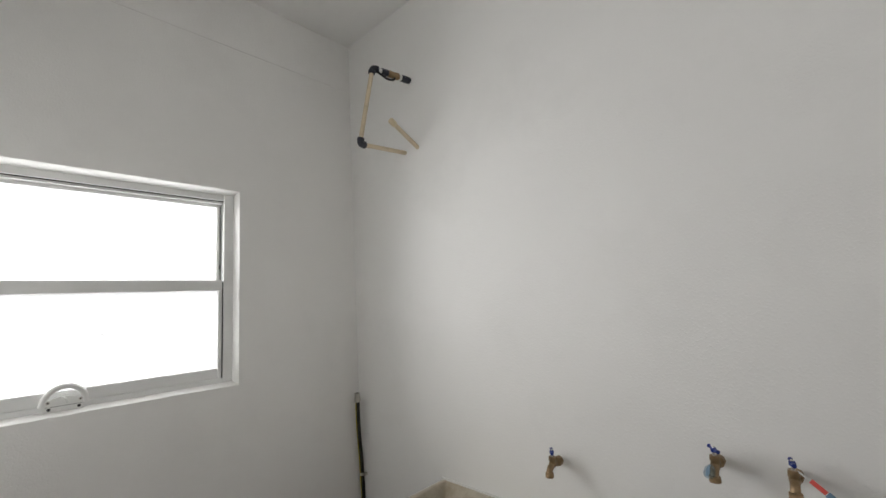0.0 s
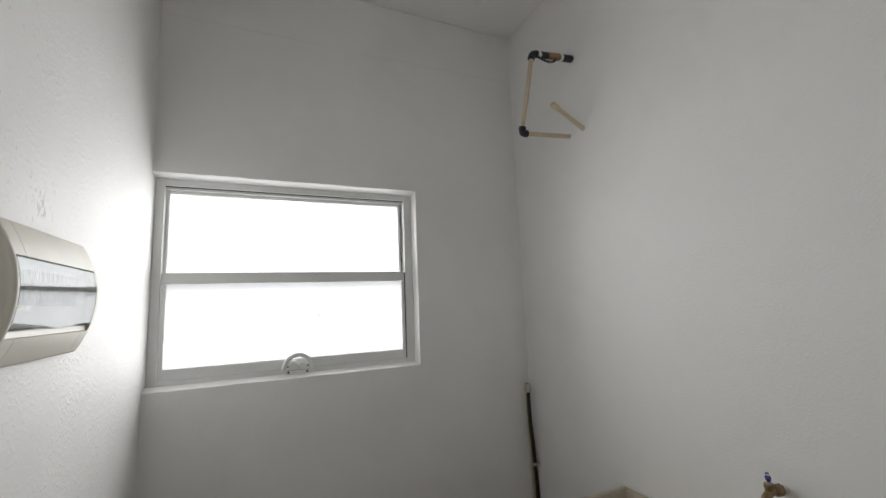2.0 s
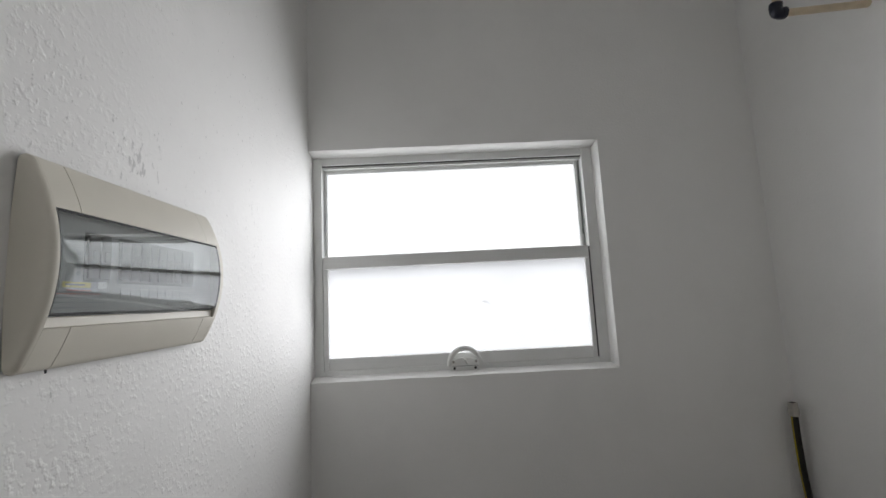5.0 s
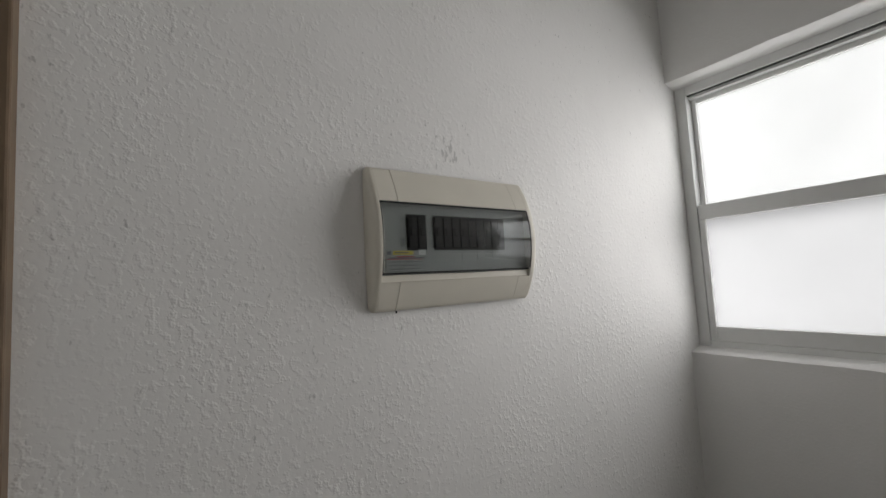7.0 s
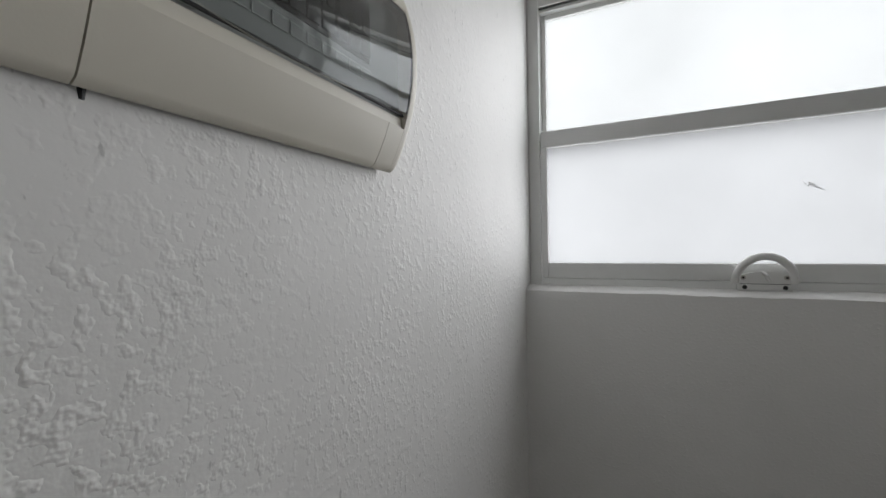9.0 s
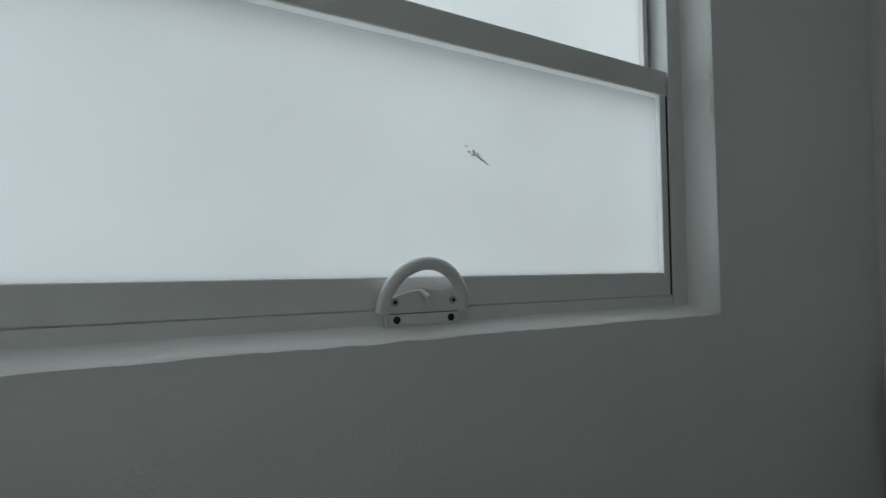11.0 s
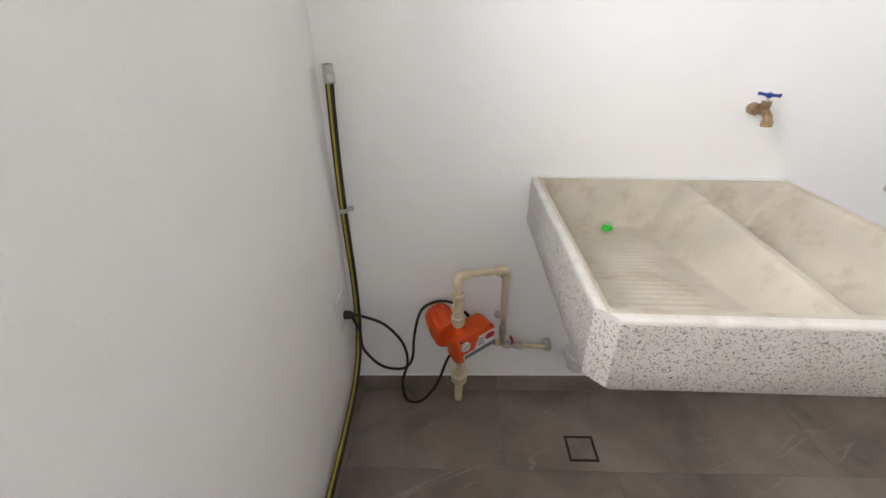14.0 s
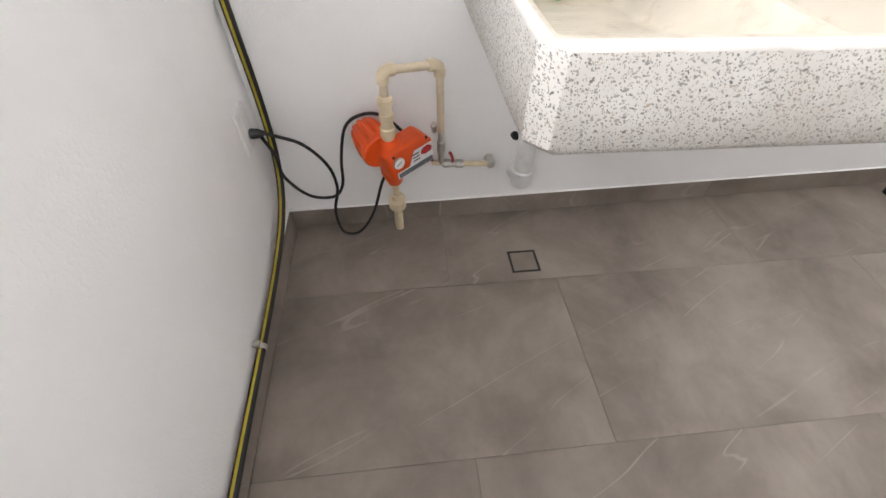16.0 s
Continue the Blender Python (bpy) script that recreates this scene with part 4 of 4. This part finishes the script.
HP = [(1.742, -0.044, 1.215), (1.744, -0.040, 1.12), (1.752, -0.034, 1.00), (1.763, -0.029, 0.90), (1.768, -0.027, 0.808), (1.772, -0.027, 0.70), (1.775, -0.028, 0.58), (1.772, -0.028, 0.46), (1.752, -0.028, 0.34), (1.70, -0.027, 0.245), (1.60, -0.025, 0.18), (1.45, -0.022, 0.142), (1.30, -0.020, 0.124), (1.15, -0.020, 0.118), (0.95, -0.020, 0.112), (0.70, -0.020, 0.100), (0.40, -0.021, 0.090), (0.06, -0.021, 0.085)]
part("tube", sweep(spline(HP, 8), 0.0115, 20, up=(0, 1, 0), index=lambda a: 1 if 0.42 <= a < 0.54 else 0), [M_CABLE, M_YELLOW], hose, smooth=True)
part("ferrule", lathe((1.742, -0.044, 1.185), (1.741, -0.044, 1.232), [(0, 0.0135), (0.1, 0.0165), (0.55, 0.0165), (0.6, 0.0145), (1, 0.0145)], 8), M_STEEL, hose, "zinc-plated threaded end")
part("bore", rod((1.741, -0.044, 1.2325), (1.741, -0.044, 1.2328), 0.010, 14), M_BLACK, hose)
def clip(at, along, tab, name="clip"):
    a, t = Vector(at), Vector(along).normalized()
    bm = lathe(a - t * 0.007, a + t * 0.007, [(0, 0.0128), (0.1, 0.0135), (0.9, 0.0135), (1, 0.0128)], 16)
    c = a + Vector(tab)
    add_box(bm, c.x - 0.009, c.x + 0.009, c.y - 0.009, c.y + 0.009, c.z - 0.006, c.z + 0.006, 0.002)
    return part(name, bm, M_STEEL, hose, "metal saddle clip", smooth=True)
clip((1.768, -0.027, 0.808), (0, 0, 1), (0.008, -0.022, 0.002))
clip((1.20, -0.020, 0.120), (1, 0, 0), (0.0, 0.008, 0.020))

# ---- outlet, plug and pump ----
outlet = thing("wall_outlet", "white wall outlet plate with a black plug in it", "outlet", (1.66, 0, 0.49))
part("plate", box(1.618, 1.708, -0.009, 0, 0.428, 0.552, 0.004), M_PLASTIC_W, outlet)
part("insert", box(1.645, 1.682, -0.011, -0.0092, 0.445, 0.535, 0.001), M_PLASTIC_W, outlet)
plug = thing("power_cord", "black power cord plugged into the outlet and looping to the pump", "power cord", (1.67, -0.02, 0.48))
part("plug", lathe((1.664, -0.011, 0.476), (1.668, -0.050, 0.473), [(0, 0.012), (0.1, 0.015), (0.6, 0.013), (0.8, 0.009), (1, 0.006)], 14), M_CABLE, plug, smooth=True)
part("cord", sweep(spline([(1.668, -0.048, 0.473), (1.69, -0.074, 0.447), (1.69, -0.139, 0.415), (1.68, -0.197, 0.346), (1.67, -0.213, 0.266), (1.67, -0.19, 0.163), (1.68, -0.2, 0.058), (1.69, -0.253, 0.041), (1.69, -0.311, 0.125), (1.69, -0.354, 0.257), (1.684, -0.380, 0.312)], 8), 0.0050, 10), M_CABLE, plug, smooth=True)
part("cord", sweep(spline([(1.664, -0.04, 0.463), (1.68, -0.053, 0.392), (1.68, -0.059, 0.31), (1.68, -0.118, 0.232), (1.68, -0.193, 0.221), (1.69, -0.228, 0.261), (1.72, -0.236, 0.344), (1.74, -0.262, 0.438), (1.75, -0.316, 0.471), (1.75, -0.376, 0.464), (1.735, -0.431, 0.42)], 8), 0.0050, 10), M_CABLE, plug, smooth=True)

pump = thing("pressure_pump", "orange pressure booster pump hung on cream plastic pipes", "pump", (1.70, -0.40, 0.28))
A0, A1, A2 = Vector((1.662, -0.391, 0.44)), Vector((1.650, -0.391, 0.645)), Vector((1.704, -0.543, 0.632))
A3 = Vector((1.745, -0.553, 0.405))
part("pipe", rod(A0, A1, 0.0112), M_CPVC, pump, smooth=True)
part("pipe", rod(A1, A2, 0.0112), M_CPVC, pump, smooth=True)
part("pipe", rod(A2, A3, 0.0112), M_CPVC, pump, smooth=True)
elbow(A1, A0, A2, 0.0150, "elbow", M_CPVC_FIT, pump, "", 0.030)
elbow(A2, A1, A3, 0.0150, "elbow", M_CPVC_FIT, pump, "", 0.030)
def up_pipe(s):
    return A0.lerp(A1, s)
part("union_nut", lathe(up_pipe(0.52), up_pipe(0.66), [(0, 0.017), (0.15, 0.0215), (0.75, 0.0215), (0.8, 0.018), (1, 0.016)], 10), M_CPVC_FIT, pump)
part("adapter", lathe(up_pipe(-0.05), up_pipe(0.52), [(0, 0.020), (0.2, 0.0205), (0.22, 0.0225), (0.42, 0.0225), (0.44, 0.0175), (0.62, 0.0175), (0.64, 0.020), (0.8, 0.020), (0.82, 0.016), (1, 0.016)], 16), M_CPVC_FIT, pump, smooth=True)
# control box, turned a little towards the room's far end
fx = Vector((0.540, -0.830, 0.139)).normalized()
fn = Vector((-0.839, -0.545, 0)).normalized()
fz = Vector((-0.076, 0.117, 0.990)).normalized()
BC = Vector((1.681, -0.438, 0.375))
def bx(u, n, z):
    return BC + fx * u + fn * n + fz * z
def prism_part(name, outline, n0, n1, material, parent, label="", bevel=0.0, smooth=True):
    bm = bmesh.new()
    a = [bm.verts.new(bx(u, n0, z)) for u, z in outline]
    b = [bm.verts.new(bx(u, n1, z)) for u, z in outline]
    bm.faces.new(a)
    bm.faces.new(b[::-1])
    for i in range(len(a)):
        bm.faces.new((a[i], a[(i + 1) % len(a)], b[(i + 1) % len(a)], b[i]))
    if bevel:
        bmesh.ops.bevel(bm, geom=bm.edges[:], offset=bevel, segments=3, affect="EDGES", profile=0.5)
    return part(name, bm, material, parent, label, smooth=smooth)
body = prism_part("control_box", [(-0.078, -0.048), (0.070, -0.052), (0.080, -0.035), (0.080, 0.030), (0.055, 0.056), (-0.052, 0.056), (-0.080, 0.036), (-0.082, -0.030)], -0.038, 0.038, M_ORANGE, pump, "orange plastic control box", 0.009)
prism_part("nameplate", [(-0.062, -0.044), (0.074, -0.044), (0.074, 0.026), (0.008, 0.026), (-0.016, -0.020), (-0.062, -0.020)], 0.0382, 0.0392, M_LABEL, body, "white printed nameplate", smooth=False)
prism_part("print_band", [(-0.058, -0.041), (0.070, -0.041), (0.070, -0.024), (-0.058, -0.024)], 0.0393, 0.0398, M_LABEL_GREY, body, smooth=False)
prism_part("red_emblem", [(0.030, 0.000), (0.045, -0.006), (0.068, -0.004), (0.072, 0.010), (0.060, 0.021), (0.040, 0.020), (0.031, 0.012)], 0.0393, 0.0398, M_RED, body, smooth=False)
for k in range(3):
    prism_part("print_line", [(0.000, -0.012 + k * 0.011), (0.024, -0.012 + k * 0.011), (0.024, -0.007 + k * 0.011), (0.000, -0.007 + k * 0.011)], 0.0393, 0.0398, M_LABEL_GREY, body, smooth=False)
gauge = part("pressure_gauge", lathe(bx(-0.050, 0.036, 0.014), bx(-0.050, 0.043, 0.014), [(0, 0.019), (0.7, 0.019), (1, 0.018)], 24), M_GREY_PLATE, body, "round pressure gauge", smooth=True)
part("dial", lathe(bx(-0.050, 0.0431, 0.014), bx(-0.050, 0.0437, 0.014), [(0, 0.0172), (1, 0.0172)], 24), M_LABEL, body)
prism_part("needle", [(-0.060, 0.010), (-0.042, 0.018), (-0.043, 0.020), (-0.061, 0.013)], 0.0438, 0.0442, M_LABEL_GREY, body, smooth=False)
for u, z in ((-0.062, 0.040), (0.058, 0.046), (0.066, -0.046)):
    part("box_screw", lathe(bx(u, 0.034, z), bx(u, 0.0395, z), [(0, 0.005), (1, 0.004)], 10), M_BLACK, body)
# ribbed motor cowl behind the box
MA, MB = Vector((1.674, -0.362, 0.396)), Vector((1.772, -0.312, 0.412))
part("motor_flange", lathe(MA + (MA - MB).normalized() * 0.012, MA + (MB - MA) * 0.08, [(0, 0.054), (0.2, 0.058), (0.9, 0.058), (1, 0.054)], 28), M_ORANGE, pump, smooth=True)
bm = bmesh.new()
m = axis_matrix(MA, MB)
length = (MB - MA).length
rings = []
for h, r in ((0.05, 0.059), (0.2, 0.0585), (0.55, 0.055), (0.85, 0.049), (0.97, 0.043), (1.0, 0.032)):
    ring = []
    for i in range(72):
        a = 2 * math.pi * i / 72
        rib = (1 if (i % 6) < 3 else 0.885) if 0.1 < h < 0.98 else 0.97
        ring.append(bm.verts.new(m @ Vector((r * rib * math.cos(a), r * rib * math.sin(a), h * length))))
    rings.append(ring)
for q, w in zip(rings, rings[1:]):
    for i in range(72):
        bm.faces.new((q[i], q[(i + 1) % 72], w[(i + 1) % 72], w[i]))
bm.faces.new(rings[0][::-1])
bm.faces.new(rings[-1])
part("motor_cowl", bm, M_ORANGE, pump, "ribbed orange motor cowl", smooth=True)
part("pump_head", lathe(Vector((1.688, -0.398, 0.265)), Vector((1.665, -0.391, 0.45)), [(0, 0.024), (0.1, 0.03), (0.25, 0.04), (0.75, 0.04), (0.9, 0.03), (1, 0.022)], 20), M_ORANGE, pump, smooth=True)
# suction pipe down to the floor
B0, B1 = Vector((1.690, -0.398, 0.28)), Vector((1.742, -0.398, -0.002))
def low_pipe(s):
    return B0.lerp(B1, s)
part("pipe", rod(B0, B1, 0.0118), M_CPVC_FIT, pump, smooth=True)
part("union_nut", lathe(low_pipe(0.30), low_pipe(0.56), [(0, 0.016), (0.1, 0.018), (0.3, 0.019), (0.35, 0.030), (0.85, 0.030), (1, 0.021)], 16), M_CPVC_FIT, pump)
part("coupling", lathe(low_pipe(0.66), low_pipe(1.0), [(0, 0.0125), (0.1, 0.0155), (0.8, 0.0155), (1, 0.0145)], 16), M_CPVC_FIT, pump, smooth=True)
# check valve and feed from the wall
valve = thing("stop_valve", "small red-handled stop valve on a steel wall pipe", "valve", (W, -0.66, 0.26))
K0, K1 = Vector((1.757, -0.556, 0.275)), Vector((1.762, -0.725, 0.258))
part("pipe", rod(K0 + Vector((0, 0.03, 0.004)), K1, 0.0092), M_CPVC_FIT, valve, smooth=True)
part("body", lathe(K0.lerp(K1, 0.02), K0.lerp(K1, 0.45), [(0, 0.012), (0.1, 0.015), (0.35, 0.015), (0.4, 0.012), (0.6, 0.012), (0.65, 0.015), (0.95, 0.015), (1, 0.012)], 8), M_STEEL, valve)
part("lever", sweep(spline([(1.750, -0.592, 0.284), (1.736, -0.592, 0.302), (1.730, -0.586, 0.325), (1.732, -0.580, 0.335)], 4), 0.0052, 8), M_RED, valve, "red lever", smooth=True)
part("riser", lathe(K0, A3 + Vector((0, 0, 0.02)), [(0, 0.010), (0.3, 0.010), (0.35, 0.013), (0.6, 0.013), (0.62, 0.010), (1, 0.010)], 12), M_STEEL, valve)
part("bleed_cock", lathe((1.775, -0.535, 0.39), (1.752, -0.530, 0.425), [(0, 0.009), (0.4, 0.009), (0.5, 0.006), (0.8, 0.011), (1, 0.009)], 10), M_STEEL, valve)
part("wall_elbow", lathe((W + 0.014, -0.728, 0.258), (1.750, -0.728, 0.258), [(0, 0.018), (0.2, 0.016), (0.9, 0.0145), (1, 0.011)], 14), M_STEEL, valve, smooth=True)
trap = thing("drain_pipe", "white plastic waste pipe from the sink into the wall", "pipe", (W, -0.85, 0.2))
part("wall_collar", lathe((W + 0.015, -0.838, 0.205), (W - 0.025, -0.838, 0.205), [(0, 0.040), (0.3, 0.039), (0.9, 0.034), (1, 0.030)], 24), M_PVC, trap, smooth=True)
part("socket", lathe((W - 0.050, -0.838, 0.178), (W - 0.050, -0.838, 0.248), [(0, 0.026), (0.15, 0.036), (0.7, 0.0385), (0.95, 0.0385), (1, 0.034)], 24), M_PVC, trap, smooth=True)
part("pipe", rod((W - 0.050, -0.838, 0.240), (W - 0.052, -0.838, 0.748), 0.0310, 24), M_PVC, trap, smooth=True)
part("bracket", lathe((W + 0.015, -0.808, 0.345), (W - 0.014, -0.808, 0.348), [(0, 0.014), (0.6, 0.012), (1, 0.008)], 10), M_BLACK, trap, "dark wall plug")

washer = thing("washer_outlet", "small grey capped water outlet low on the sink wall", "pipe outlet", (W, -1.705, 0.872))
part("pipe", lathe((W + 0.032, -1.705, 0.872), (W - 0.010, -1.705, 0.872), [(0, 0.015), (0.5, 0.013), (1, 0.013)], 14), M_STEEL, washer)
part("cap", lathe((W - 0.008, -1.705, 0.872), (W - 0.028, -1.705, 0.872), [(0, 0.016), (0.8, 0.0165), (1, 0.013)], 12), M_BRONZE, washer)

foot = thing("floor_outlet", "low dark rubber-capped pipe outlet at the foot of the wall", "pipe outlet", (1.752, -2.47, 0.0))
part("cap", lathe((1.748, -2.47, 0.0), (1.748, -2.47, 0.045), [(0, 0.026), (0.7, 0.026), (0.9, 0.023), (1, 0.015)], 18), M_CABLE, foot, smooth=True)

# ---- floor ----
floor = tagged(part("floor", box(-1.6, W + 0.14, SOUTH - 0.14, 0.14, -0.1, -0.0016), M_GROUT), "taupe stone-look porcelain tile floor", "floor", kind="structure")
TW, TL, G = 0.540, 1.106, 0.0013
def tile_mesh(x0, x1, y0, y1, z0, z1, chamf=0.0012):
    me = bpy.data.meshes.new("tile")
    vs = [(x0, y0, z0), (x1, y0, z0), (x1, y1, z0), (x0, y1, z0)]
    vs += [(x0, y0, z1 - chamf), (x1, y0, z1 - chamf), (x1, y1, z1 - chamf), (x0, y1, z1 - chamf)]
    vs += [(x0 + chamf, y0 + chamf, z1), (x1 - chamf, y0 + chamf, z1), (x1 - chamf, y1 - chamf, z1), (x0 + chamf, y1 - chamf, z1)]
    fs = [(0, 3, 2, 1), (8, 9, 10, 11)]
    for lo, hi in ((0, 4), (4, 8)):
        fs += [(lo + i, lo + (i + 1) % 4, hi + (i + 1) % 4, hi + i) for i in range(4)]
    me.from_pydata(vs, [], fs)
    me.materials.append(M_TILE)
    return me
rows_x = [(1.443, W + 0.035, -0.557), (0.903, 1.443, -0.923), (0.363, 0.903, -0.557), (XW, 0.363, -0.923)]
DR = (1.478, 1.578, -0.882, -0.779)   # floor drain
for ri, (x0, x1, first) in enumerate(rows_x):
    y = first + TL
    while y > SOUTH:
        a, b = max(y - TL, SOUTH), min(y, -0.0105)
        if b - a > 0.02:
            pieces = [(x0, x1, a, b)]
            if ri == 0 and a < DR[2] and b > DR[3]:
                pieces = [(x0, x1, a, DR[2]), (x0, x1, DR[3], b), (x0, DR[0], DR[2], DR[3]), (DR[1], x1, DR[2], DR[3])]
            if len(pieces) == 1:
                ob = new("tile", tile_mesh(x0 + G / 2, x1 - G / 2, a + G / 2, b - G / 2, -0.0015, 0.0))
                ob.parent = floor
            else:
                me = bmesh.new()
                for p in ((x0 + G / 2, x1 - G / 2, a + G / 2, DR[2]), (x0 + G / 2, x1 - G / 2, DR[3], b - G / 2), (x0 + G / 2, DR[0], DR[2], DR[3]), (DR[1], x1 - G / 2, DR[2], DR[3])):
                    add_box(me, *p, -0.0015, 0.0)
                part("tile", me, M_TILE, floor)
        y -= TL
ob = new("tile", tile_mesh(-1.5, XW - 0.002, -3.0, 0.0, -0.0015, -0.0004))
ob.parent = floor
# skirting of the same tile
def skirting(x0, x1, y0, y1):
    s = new("baseboard", skew(tile_mesh(x0, x1, y0, y1, 0.0, 0.082, 0.001), -9.0 if x1 < 0.1 else W - 0.011))
    return tagged(s, "taupe tile skirting along the wall foot", "baseboard", kind="structure")
cuts = [0, -0.557, -1.663, SOUTH]
for a, b in zip(cuts, cuts[1:]):
    skirting(W - 0.010, W, b + 0.001, a - (0.0105 if a == 0 else 0.001))
skirting(0.680, W - 0.0003, -0.010, 0)
skirting(XW, 0.678, -0.010, 0)
skirting(XW, XW + 0.010, DOOR_A + 0.045, -0.0105)
# grout and sealant line on top of the skirting
tagged(part("trim", skew(box(W - 0.009, W, SOUTH, -0.001, 0.0821, 0.0842, 0.0008)), M_WALL), "thin white paint line above the skirting", "trim", kind="structure")
drain = thing("floor_drain", "square tiled floor drain with a dark metal rim", "drain", ((DR[0] + DR[1]) / 2, (DR[2] + DR[3]) / 2, 0))
bm = bmesh.new()
x0, x1, y0, y1 = DR[0] + 0.001, DR[1] - 0.001, DR[2] + 0.001, DR[3] - 0.001
for p in ((x0, x1, y0, y0 + 0.004), (x0, x1, y1 - 0.004, y1), (x0, x0 + 0.004, y0 + 0.0045, y1 - 0.0045), (x1 - 0.004, x1, y0 + 0.0045, y1 - 0.0045)):
    add_box(bm, *p, -0.0015, 0.0008)
part("rim", bm, M_DRAIN, drain, "dark metal rim")
part("gap", box(x0 + 0.0042, x1 - 0.0042, y0 + 0.0042, y1 - 0.0042, -0.0015, -0.0011), M_BLACK, drain)
part("tile_insert", box(x0 + 0.008, x1 - 0.008, y0 + 0.008, y1 - 0.008, -0.0010, 0.0004, 0.0004), M_TILE, drain)
